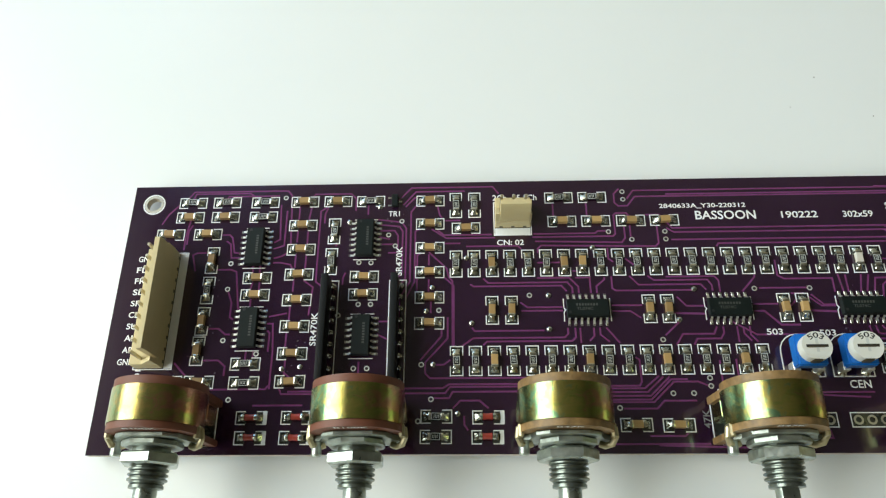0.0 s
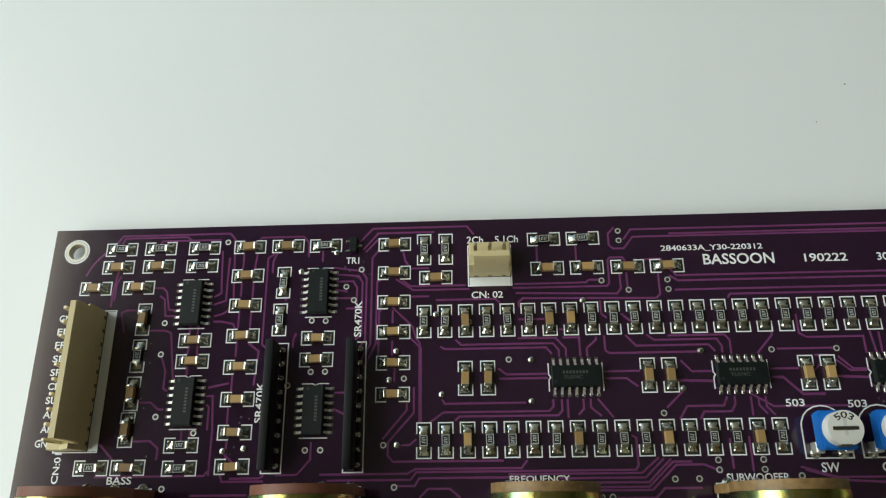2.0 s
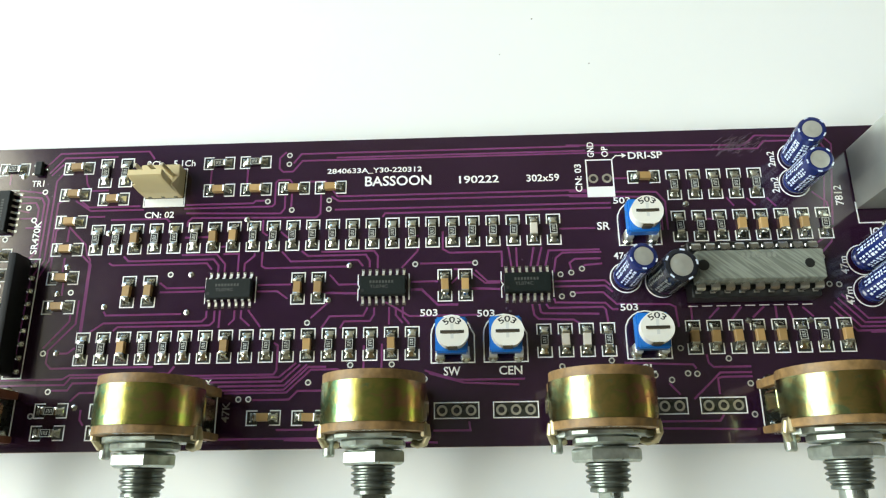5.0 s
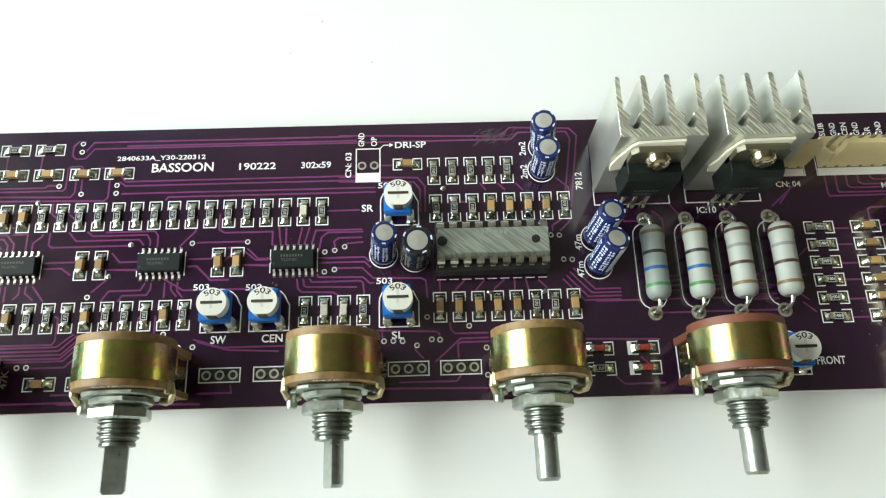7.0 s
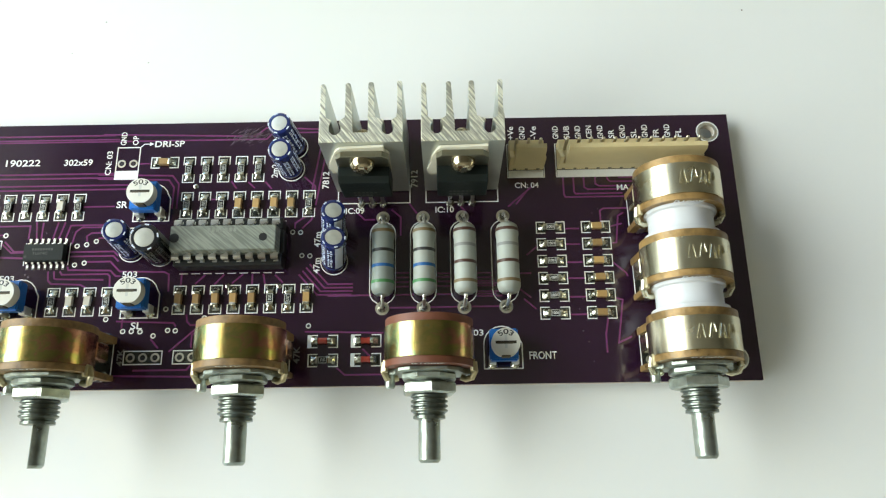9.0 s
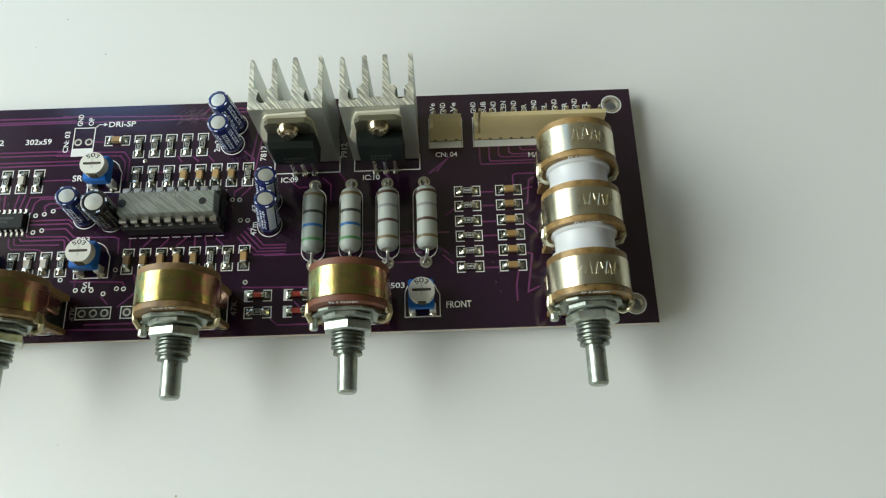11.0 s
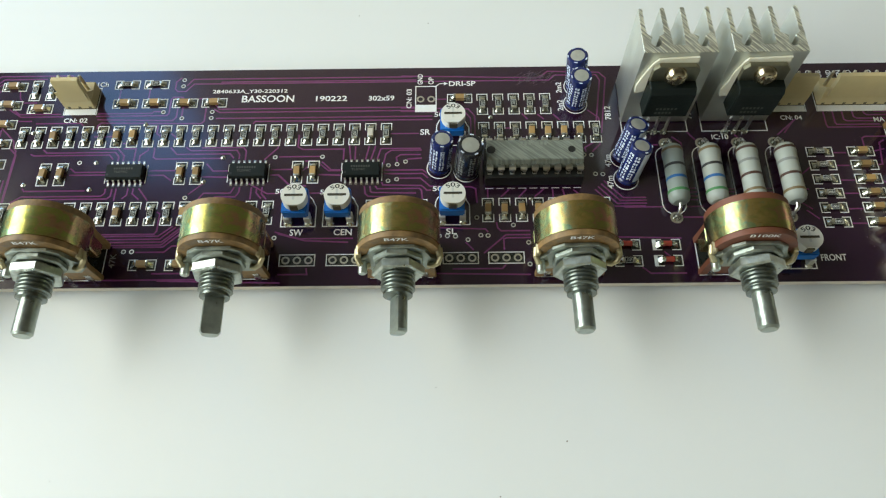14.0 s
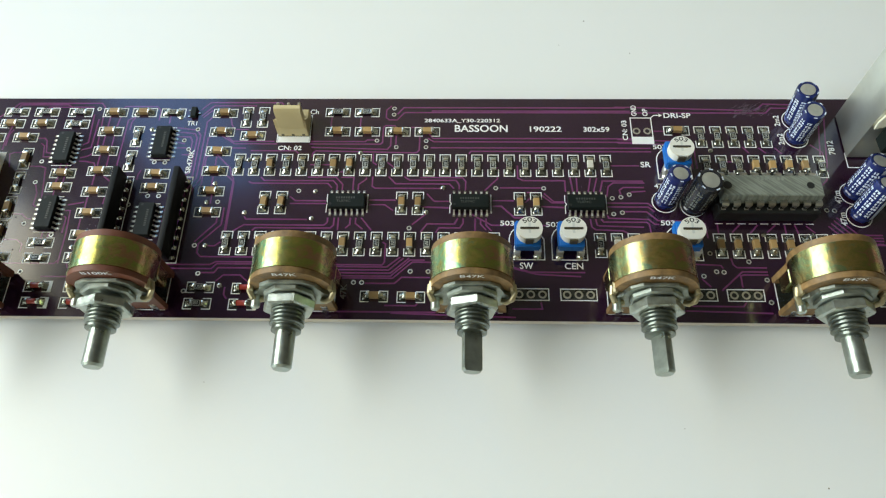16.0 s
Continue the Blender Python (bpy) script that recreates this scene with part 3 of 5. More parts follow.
trace((253.75, 22.75), (257, 22.75))
trace((265, 44.5), (265, 40.5), (265.25, 39.75), (278, 39.75))
trace((267.25, 44.75), (267.25, 41), (267.5, 40.5), (277.75, 40.5))
trace((269.5, 44.75), (269.5, 42), (270.25, 41.5), (278.75, 41.5))
trace((272, 45), (272, 42.75), (272.75, 42.25), (279.5, 42.25))
trace((274.5, 45), (274.75, 43.75), (275.25, 43.25), (280, 43.25))
trace((277, 44.75), (277.25, 44.25), (280.5, 44.25))
trace((252.75, 37.75), (258, 42.25))
trace((272.5, 34), (272.5, 36.5), (273.25, 37), (279, 37))
trace((264.75, 32.5), (267.75, 32.5))
trace((264.5, 29), (267.75, 29))
trace((274, 29), (275.5, 29.25), (276.25, 35.25), (277.5, 36))
trace((216.5, 3.5), (218.25, 2), (226, 2))
trace((221.75, 7.25), (223.75, 5.25))
trace((209.75, 11), (226, 10.5))
trace((36.25, 12.75), (36.75, 11.5), (44, 11.5))
trace((31.25, 9.25), (41.25, 9.25))
trace((11.25, 55), (13, 57.5), (34.25, 57.5), (35.25, 56.25), (36, 42.75), (34.25, 41.5), (32.5, 41))
trace((12.5, 54.25), (13.5, 57), (25.75, 57), (27.5, 55.75))
trace((6.75, 49.5), (8, 52), (10.5, 54.75))
trace((13, 44.5), (13, 47.75), (13.75, 49.25))
trace((12.5, 43.25), (12.5, 46.25), (13.25, 51.5), layer=1)
trace((19.75, 54), (21, 56.25), (32.5, 56.25), layer=1)
trace((39.25, 54.75), (40.5, 56.5), (48.5, 56.5), (49.75, 55.25), (49.75, 52.25))
trace((20.25, 46.75), (22.25, 46.75), (23, 46), (23.75, 42.5), (25.25, 42.25))
trace((21.75, 45.25), (22.75, 44.5), (23.25, 41.25), (25.25, 41.25))
trace((32.25, 43.25), (34.5, 44), (34.5, 52.5))
trace((32.25, 44.75), (33.5, 45.5), (33, 54))
trace((37.25, 53.5), (37.25, 50.25))
trace((37.25, 47.5), (37.25, 44.75))
trace((37.25, 42), (37.25, 38.75))
trace((37.25, 36.5), (37.25, 33.25))
trace((37, 30.5), (37, 27))
trace((36.75, 24.75), (36.75, 21.25))
trace((37, 19), (37, 15))
trace((40, 54.25), (39.5, 50.25), (39.5, 35.75), (41.5, 34.25), (41, 28))
trace((44.5, 54), (42, 52.25), (42, 35.5), (43.25, 34.5))
trace((43.75, 53.5), (43, 51.5), (43, 49.25), layer=1)
trace((32.5, 40), (34, 40), (36.25, 39.5), (36.75, 38.5))
trace((32.75, 27.75), (36.5, 28.5))
trace((32.5, 26.25), (33.75, 26.25), (34.25, 20.25), (34.25, 12.5))
trace((32.75, 24.75), (33.25, 24.25), (33.25, 20.25))
trace((14.25, 18), (17, 15.25))
trace((19, 18.5), (23.25, 18.5), (24.75, 17.25), (24.75, 15.25))
trace((15.75, 38.25), (14.75, 42), (15.75, 42.5), (17.75, 42.5))
trace((20, 38.5), (23.5, 38.5), (24.75, 38), (26, 29.75), (26.75, 29))
trace((20, 25.25), (22.5, 25.25), (24, 24), (25, 24))
trace((23.5, 33.5), (24.5, 31), (24.5, 27.75), (25.25, 27.25))
trace((28.25, 40), (28.25, 37.25))
trace((29.75, 40), (29.75, 37.25))
trace((28.5, 35.5), (28, 33))
trace((30, 35.5), (30, 33))
trace((28.5, 31.75), (28.5, 30))
trace((28.75, 20.75), (28.75, 18.25))
trace((30.25, 20.5), (30.25, 18.25))
trace((14, 12.5), (33.5, 12.5), (34, 13.25), layer=1)
trace((36, 16.75), (38.5, 14.5), layer=1)
trace((38, 12), (43.25, 12), (44, 12.5))
trace((54.75, 48.75), (59.5, 48.25), (60.25, 47), (60.25, 37.25), (58.5, 35.25), (58.5, 25))
trace((55.25, 47.25), (58.5, 47.25), (59.25, 46), (59.25, 42), (57.25, 42))
trace((54.75, 50), (60, 49.25), (61, 47.75), (61, 36), (59.5, 34))
trace((55, 45.75), (57.5, 45.25))
trace((55, 44), (58.25, 44))
trace((60.75, 53), (62.75, 55.25), (69, 55.25))
trace((63.5, 53.75), (62, 51.75), (62, 35.25), (60, 31.75), (59.5, 17.25))
trace((64.75, 48), (63, 47), (63, 35.25), (61, 31))
trace((64.5, 42.25), (63.5, 41.25), (63.5, 30.5))
trace((55.75, 26.5), (57.75, 26.5), (58.25, 25), layer=1)
trace((55.5, 23.75), (58, 22.5), (58.5, 21.25))
trace((52, 18), (52, 15), (49.75, 12.5), (46, 12.5))
trace((52.5, 53.5), (52.5, 51.25))
trace((46.5, 44.75), (45.75, 43.75))
trace((48.25, 37.5), (47.75, 36.25), (47.75, 34.75))
trace((67.75, 53.25), (68.25, 51), (69.25, 49.5), (72.75, 49.5))
trace((68, 44), (72.75, 44))
trace((66, 41.5), (66, 39))
trace((66, 35.75), (66, 33))
trace((66.5, 30.75), (66.5, 28.25))
trace((68, 37.25), (69.75, 35.75), (71.25, 34.25), (71.25, 19.75), layer=2)
trace((264.5, 25), (268, 25))
trace((264.5, 21.5), (268.25, 21.5))
trace((264.75, 17.5), (268.25, 17.5))
trace((264.5, 13.75), (268.25, 13.75))
trace((274.25, 25), (277, 22.5), (277.25, 21.75))
trace((274, 17.25), (275.75, 16.75), (274.25, 7.75), (277, 9))
trace((274, 32.75), (277, 33.5), layer=1)
trace((256.25, 26.75), (259, 29))
trace((254.5, 38.25), (257.5, 42), layer=1)
trace((255.25, 17.25), (257.75, 15))
trace((272.5, 13.25), (271.75, 9.5), (271.75, 5.75))
trace((245.5, 20.75), (250.25, 20.75))
trace((245.5, 19), (250.5, 19))
trace((245.5, 18), (250.75, 18))

VIA = mesh_of("via", ring(0.56, 0.33, -0.02, 0.04, 16), VIA_TIN)
VIA_CORE = mesh_of("core", lathe([(0.34, -0.01), (0.34, 0.014)], sides=10), HOLE)
VIA_FULL = mesh_of("core", lathe([(0.62, 0.0), (0.5, 0.25), (0.2, 0.4)], sides=12), SOLDER)


def via(x, y, filled=False):
    v = part("via", VIA, VIA_TIN, board, "", (x, y, 0))
    part("core", VIA_FULL if filled else VIA_CORE, HOLE, v)


for x, y in ((108.4, 56), (108.4, 54.1), (104.6, 46.3), (109.4, 44.4), (116.6, 46.2), (116.6, 44.4), (87, 31.9), (133.3, 32.9), (144.5, 32.9), (113.4, 22.1), (64.7, 17.3), (66.7, 10.3), (80, 39)):
    via(x, y)
for x, y in ((164.2, 31.3), (162.2, 30.6), (160.2, 30.3), (160.2, 26.1), (162.2, 26.5), (180.6, 16.2), (188.8, 14.2), (172.1, 11.6), (173.9, 11.6), (175.7, 11.5), (178.5, 10.6), (181.4, 11.7), (183, 11.6)):
    via(x, y)
for x, y in ((206.3, 32.7), (208, 32.6), (208.5, 27.4), (210.2, 27.3), (33.9, 55.7), (23.3, 39.9), (23.3, 34), (23.7, 22.7), (30.9, 19.8), (60, 49.5), (57.2, 46.2), (58.7, 43.6), (51, 39.8), (53.6, 39.7)):
    via(x, y)
for x, y in ((51.3, 30.3), (53.9, 30.3), (51, 16.6), (53.7, 16.6), (47.2, 27.9), (68.2, 28.8), (114.1, 11.2), (118.1, 11.2), (101.7, 8.4), (103.5, 8.4), (121.6, 14.2), (121.6, 12.6), (129.1, 14.2), (129.1, 12.6), (135, 11.5)):
    via(x, y)
for x, y in ((210.5, 12.2), (159.5, 13.3), (168.3, 14.2), (26.3, 10.4), (192, 9.8), (192, 4.5), (64.2, 6)):
    via(x, y)
for x, y in ((91, 31.8), (75, 25.9), (90.8, 24.5), (121, 32.9), (117.2, 26.3), (67.1, 17.3), (66.8, 33.8), (65.6, 28.6), (100.9, 42.6), (74, 40.5), (184.6, 43.6), (193.2, 21), (204, 20.8), (36.5, 16.6), (40.2, 17), (72, 7.4), (48.6, 49.4), (55.2, 53)):
    via(x, y, True)

# three-hole boxes along the front
RING3 = mesh_of("pad", ring(0.95, 0.55, -0.02, 0.05, 18), FLUX)
for x, y in ((140.6, 5.9), (151, 5.9), (176.8, 6.1), (186.9, 6.1)):
    part("component_outline", ribbon(((-3.9, -1.35), (3.9, -1.35), (3.9, 1.35), (-3.9, 1.35)), 0.22, -0.02, 0.03, closed=True), SILK, board, "", (x, y, 0), smooth=False)
    part("bare_field", box(-3.7, 3.7, -1.15, 1.15, -0.02, 0.016), BARE, board, "", (x, y, 0), smooth=False)
    for d in (-2.54, 0, 2.54):
        p = part("pad", RING3, FLUX, board, "", (x + d, y, 0))
        part("core", VIA_CORE, HOLE, p, "", (0, 0, 0.006))

# outlines for chip parts: two brackets facing each other, and the dark bare field between them
bm = bmesh.new()
for s in (-1, 1):
    ribbon(((-1.25, s * 1.1), (-1.25, s * 3.0), (1.25, s * 3.0), (1.25, s * 1.1)), 0.21, -0.02, 0.03, bm)
BRACKETS = mesh_of("component_outline", bm, SILK, smooth=False)
bm = bmesh.new()
for s in (-1, 1):
    box(-1.1, 1.1, min(s * 0.95, s * 2.85), max(s * 0.95, s * 2.85), -0.02, 0.018, bm=bm)
FIELD = mesh_of("bare_field", bm, BARE, smooth=False)


def outline(x, y, turn):
    part("component_outline", BRACKETS, SILK, board, "", (x, y, 0), turn)
    part("bare_field", FIELD, BARE, board, "", (x, y, 0), turn)


def chip(name, label, category, group, body_mat, tall, marks):
    """A chip part that lies along y: body, two wrapped terminals, two solder fillets."""
    root = thing(name, label, category, group=group)
    half = 0.98 if marks else 1.15
    part("body", box(-0.68, 0.68, -half, half, 0.06, tall, 0.06), body_mat, root)
    if marks == "1001":
        t = part("lettering", text_mesh("1001", 1.3, 0.62), SILK, root, "white printed figures", smooth=False)
        t.matrix_basis = pose(-0.31 * MM, 0.65 * MM, (tall + 0.004) * MM, 0, 0, -90)
    if marks == "figures":
        bm = bmesh.new()
        for i in range(4):
            y = -0.56 + i * 0.29
            box(-0.3, 0.3, y, y + 0.09, tall, tall + 0.02, bm=bm)
            box(-0.3, -0.2, y, y + 0.2, tall, tall + 0.02, bm=bm) if i % 2 else box(0.2, 0.3, y, y + 0.2, tall, tall + 0.02, bm=bm)
        part("marking", bm, INK_PALE, root, "pale printed bars", smooth=False)
    if marks:
        bm = bmesh.new()
        ribbon(((-0.61, -0.84), (0.61, -0.84), (0.61, 0.84), (-0.61, 0.84)), 0.1, tall, tall + 0.012, bm, closed=True)
        part("rim", bm, INK_PALE, root, "pale edge", smooth=False)
    for s in (-1, 1):
        lo, hi = sorted((s * (0.97 if marks else 1.0), s * 1.58))
        part("terminal", box(-0.7, 0.7, lo, hi, 0.04, tall + 0.03, 0.09, seg=2), TIN, root, "tinned end cap")
        bm = bmesh.new()
        rows = [(1.5, 0.95), (1.75, 0.85), (2.0, 0.62), (2.25, 0.34), (2.5, 0.05)]
        grid = [[bm.verts.new((u * (0.66 + 0.16 * max(d - 1.5, 0)), s * d, 0.02 + (tall * h) * (1 - u * u) ** 0.5)) for u in (-1, -0.7, -0.3, 0.3, 0.7, 1)] for d, h in rows]
        for p, q in zip(grid, grid[1:]):
            for i in range(5):
                bm.faces.new((p[i], p[i + 1], q[i + 1], q[i]))
        part("solder_fillet", bm, SOLDER, root, "bright solder heap")
    return root


def diode_glass():
    root = thing("glass_diode", "small red glass diode soldered flat on the purple board", "diode", group="red diodes on the board")
    part("body", lathe([(0.5, -1.0), (0.68, -0.85), (0.6, -0.2), (0.6, 0.2), (0.68, 0.85), (0.5, 1.0)], "y", 16, (0, 0, 0.75)), GLASS_RED, root)
    for s in (-1, 1):
        lo, hi = sorted((s * 1.0, s * 1.6))
        part("terminal", lathe([(0.7, lo), (0.76, (lo + hi) / 2), (0.7, hi)], "y", 14, (0, 0, 0.76)), SOLDER, root, "tinned end cap")
        prof = [(s * 1.5, 0.02), (s * 2.5, 0.02), (s * 2.0, 0.25), (s * 1.6, 0.7)]
        part("solder_fillet", prism(prof, -0.65, 0.65, "x"), SOLDER, root)
    return root


kinds = {
    "R": chip("chip_resistor", "black chip resistor with pale figures soldered on the purple board", "resistor", "chip resistors on the board", CHIP, 0.6, "figures"),
    "K": chip("chip_resistor", "black chip resistor marked 1001 soldered on the purple board", "resistor", "chip resistors on the board", CHIP, 0.6, "1001"),
    "C": chip("chip_capacitor", "tan ceramic chip capacitor soldered on the purple board", "capacitor", "chip capacitors on the board", CERAMIC, 1.15, ""),
    "W": chip("chip_capacitor", "pale grey chip capacitor soldered on the purple board", "capacitor", "chip capacitors on the board", CERAMIC_PALE, 0.95, ""),
    "D": diode_glass(),
}
spent = set()
rng = random.Random(3)


def put_chip(kind, x, y, turn=0):
    outline(x, y, turn)
    m = pose((x + rng.uniform(-0.08, 0.08)) * MM, (y + rng.uniform(-0.08, 0.08)) * MM, 0, 0, 0, turn + rng.uniform(-2.2, 2.2) + (0 if kind == "K" else rng.choice((0, 180))))
    if kind in spent:
        return copy_thing(kinds[kind], m)
    spent.add(kind)
    kinds[kind].matrix_basis = m
    return kinds[kind]


def chip_row(x, y, kinds_in_row, step=3.81):
    for i, k in enumerate(kinds_in_row):
        put_chip(k, x + i * step, y)


chip_row(71.8, 39.2, "RRCRRRCCRRRRRRRRRRRRRRWR")
chip_row(71.8, 18.0, "RRCRRRRCRRRCRRRCR")
chip_row(156.6, 18.0, "RWWR")
chip_row(183.2, 18.1, "CCCCCRRC")
chip_row(182.7, 47.6, "RRRRR", 3.85)
chip_row(182.9, 39.2, "RRRCCCCR")
for x in (79.2, 83.2, 111.4, 115.2, 138.8, 142.6):
    put_chip("C", x, 28.7)
for k, x, y in (("C", 177.2, 49.4), ("R", 94.4, 54.7), ("R", 101.7, 54.7), ("C", 94.8, 48.9), ("C", 102.1, 48.9), ("C", 109.6, 48.9), ("C", 116.8, 48.9), ("C", 74, 47.6)):
    put_chip(k, x, y, 90)
put_chip("R", 71.8, 53.2)
put_chip("R", 75.9, 53.2)
for i in range(6):
    put_chip("C", 66.2, 54.4 - i * 5.68, 90)
for i in range(8):
    put_chip("C", 38.3, 54.6 - i * 5.8, 90)
for k, x, y in (("C", 45.7, 54.6), ("R", 53.0, 54.5), ("R", 13.1, 54.7), ("R", 20.8, 54.7), ("R", 29.4, 54.6), ("C", 12.9, 51.1), ("C", 20.8, 51.1), ("R", 29.3, 51.0), ("C", 9.1, 46.9), ("C", 17.4, 46.9)):
    put_chip(k, x, y, 90)
for k, x, y in (("C", 29.4, 36.5), ("C", 29.3, 32.6), ("C", 52.3, 36.5), ("C", 52.2, 32.5), ("R", 28.9, 17.7), ("R", 29.0, 13.8), ("R", 13.2, 14.0), ("C", 19.8, 14.0)):
    put_chip(k, x, y, 90)
for k, x, y in (("C", 19.2, 40.7), ("R", 19.1, 33.8), ("C", 18.9, 26.9), ("C", 18.7, 20.5), ("R", 45.3, 47.3), ("R", 45.0, 40.1)):
    put_chip(k, x, y)
for k, x, y in (("R", 67.8, 6.9), ("R", 67.7, 3.0), ("C", 106.4, 5.1), ("C", 114.5, 5.0), ("R", 213.7, 5.0)):
    put_chip(k, x, y, 90)
for x, y, s in ((31.3, 6.8, 1), (31.4, 2.9, 1), (40.3, 6.8, 1), (40.2, 2.9, 1), (77.9, 6.7, 1), (77.7, 2.9, 1), (213.6, 8.9, -1), (222.5, 8.9, -1), (222.5, 5.0, -1)):
    put_chip("D", x, y, 90)
    part("cathode_bar", box(-0.42, 0.42, -1.3, 1.3, -0.02, 0.034), SILK, board, "", (x + s * 2.75, y, 0), smooth=False)
for i in range(6):
    put_chip("K", 261.6, 32.8 - i * 3.74, 90)
    put_chip("C", 271.3, 32.8 - i * 3.74, 90)


# ---- integrated circuits ----
def gull_wing():
    prof = [(1.95, 0.75), (2.25, 0.75), (2.45, 0.18), (3.1, 0.14), (3.1, 0.0), (2.35, 0.02), (2.15, 0.6), (1.95, 0.6)]
    return mesh_of("pin", prism(prof, -0.21, 0.21, "x"), PIN_TIN, smooth=False)


GULL = gull_wing()
PASTE = mesh_of("solder_fillet", box(-0.3, 0.3, 2.7, 3.5, 0.0, 0.12, 0.05), SOLDER)


def soic(x, y, turn, code, label):
    root = thing("soic_chip", label, "microchip", (x, y, 0), turn, "small outline chips on the board")
    bm = box(-4.35, 4.35, -1.95, 1.95, 0.15, 1.65, 0.0)
    for v in bm.verts:
        k = 0.93 if v.co.z > 1 else 0.97
        v.co.y *= k
        v.co.x *= 1 - (1 - k) * 0.45
    bmesh.ops.bevel(bm, geom=bm.edges[:], offset=0.09, segments=2, affect="EDGES")
    part("body", bm, EPOXY, root, "matt black moulded body")
    part("notch", lathe([(0.32, 1.64), (0.32, 1.66)], sides=14, centre=(-3.7, -1.0, 0)), SOCKET, root)
    for i in range(7):
        for s in (0, 180):
            px = -3.81 + i * 1.27
            pin = part("pin", GULL, LEAD, root, "", (px, 0, 0), s)
            part("solder_fillet", PASTE, SOLDER, pin)
    if code:
        lettering(code, -2.3, -0.6, 3.3, 0.62, root, INK_DIM, 0, 1.66)
    bars(-2.4, 0.35, 4.6, 0.5, 8, root, INK_DIM, 0, 1.655)
    bm = bmesh.new()
    ribbon(((-4.75, 0.5), (-4.75, 2.5)), 0.2, -0.02, 0.03, bm)
    ribbon(((-4.75, -2.5), (-4.75, -0.5), (-4.4, 0), (-4.75, 0.5)), 0.2, -0.02, 0.03, bm)
    ribbon(((4.75, -2.5), (4.75, 2.5)), 0.2, -0.02, 0.03, bm)
    part("component_outline", bm, SILK, board, "", (x, y, 0), turn, smooth=False)
    return root


for x in (98.7, 127.4, 154.0):
    soic(x, 28.6, 0, "TL074C", "black fourteen-pin chip lying along the board")
for x, y in ((28.4, 43.5), (28.9, 25.2), (52.2, 45.2), (52.3, 23.4)):
    soic(x, y, -90, "", "black fourteen-pin chip standing across the board")

tr = thing("sot_transistor", "tiny black three-legged transistor on the purple board", "transistor", (58.4, 54.3, 0))
part("body", box(-0.7, 0.7, -1.45, 1.45, 0.15, 1.1, 0.12), EPOXY, tr)
for px, py in ((-1.0, 0.95), (-1.0, -0.95), (1.0, 0)):
    part("pin", box(px - 0.55, px + 0.55, py - 0.22, py + 0.22, 0.0, 0.25, 0.06), SOLDER, tr)

# the eighteen-pin chip in its socket
DX, DY = 193.8, 29.5
sock = thing("chip_socket", "black eighteen-pin socket soldered on the board", "chip socket", (DX, DY, 0))
bm = box(-11.2, 11.2, -5.2, -2.6, 0.2, 4.0, 0.15)
box(-11.2, 11.2, 2.6, 5.2, 0.2, 4.0, 0.15, bm=bm)
for cx in (-10.6, 0, 10.6):
    box(cx - 0.9, cx + 0.9, -2.6, 2.6, 0.25, 3.4, 0.1, bm=bm)
part("frame", bm, SOCKET, sock)
for i in range(9):
    for s in (-1, 1):
        part("contact", box(-0.5, 0.5, -0.3, 0.3, 3.9, 4.1, 0.05), LEAD, sock, "", (-10.16 + i * 2.54, s * 4.15, 0))
dip = thing("dip_chip", "worn grey-topped eighteen-pin chip pressed into its socket", "microchip", (DX, DY, 4.0))
bm = box(-10.95, 10.95, -3.15, 2.45, 0.5, 3.9)
for v in bm.verts:
    if v.co.z > 1:
        v.co.y *= 0.93
        v.co.x *= 0.985
bmesh.ops.bevel(bm, geom=bm.edges[:], offset=0.15, segments=2, affect="EDGES")
part("body", bm, EPOXY_WORN, dip, "scuffed grey-black body")
part("dimple", lathe([(0.85, 3.89), (0.85, 3.915)], sides=20, centre=(8.2, -0.35, 0)), SOCKET, dip)
part("notch", lathe([(1.0, 3.89), (1.0, 3.915)], sides=20, centre=(-9.9, -0.35, 0)), SOCKET, dip)
bars(-3.2, 0.9, 6.2, 0.8, 7, dip, WORN_PRINT, 0, 3.9)
for i in range(9):
    for s in (0, 180):
        prof = [(3.0, 2.1), (3.9, 2.1), (4.3, 1.75), (4.3, 0.1), (4.05, 0.1), (4.05, 1.6), (3.8, 1.85), (3.0, 1.85)]
        bm = prism(prof, -0.75, 0.75, "x")
        for v in bm.verts:
            if v.co.z < 1:
                v.co.x *= 0.45
        part("pin", bm, LEAD, dip, "", (-10.16 + i * 2.54, 0, 0), s, smooth=False)
for i in range(9):
    for s in (-1, 1):
        part("legend_dash", box(-0.9, 0.9, -0.08, 0.08, -0.02, 0.03), SILK, board, "", (DX - 10.16 + i * 2.54, DY + s * 5.75, 0), smooth=False)


# ---- resistor networks ----
def sip_network(x, label):
    root = thing("resistor_network", label, "resistor network", (x, 24.2, 0), 0, "resistor networks on the board")
    bm = box(-1.0, 0.45, -11.1, 11.1, 0.5, 5.4, 0.2, seg=2)
    part("body", bm, SIP, root, "black coated body")
    for i in range(9):
        y = -10.16 + i * 2.54
        part("pin", lathe([(0.6, 0.0), (0.48, 0.4), (0.26, 0.7), (0.26, 1.2)], sides=10, centre=(0.75, y, 0)), SOLDER, root)
    part("component_outline", ribbon(((-1.75, -11.4), (1.75, -11.4), (1.75, 11.4), (-1.75, 11.4)), 0.22, -0.02, 0.03, closed=True), SILK, board, "", (x, 24.2, 0), smooth=False)


sip_network(45.2, "tall thin black resistor network with a row of pins")
sip_network(59.5, "tall thin black resistor network with a row of pins")


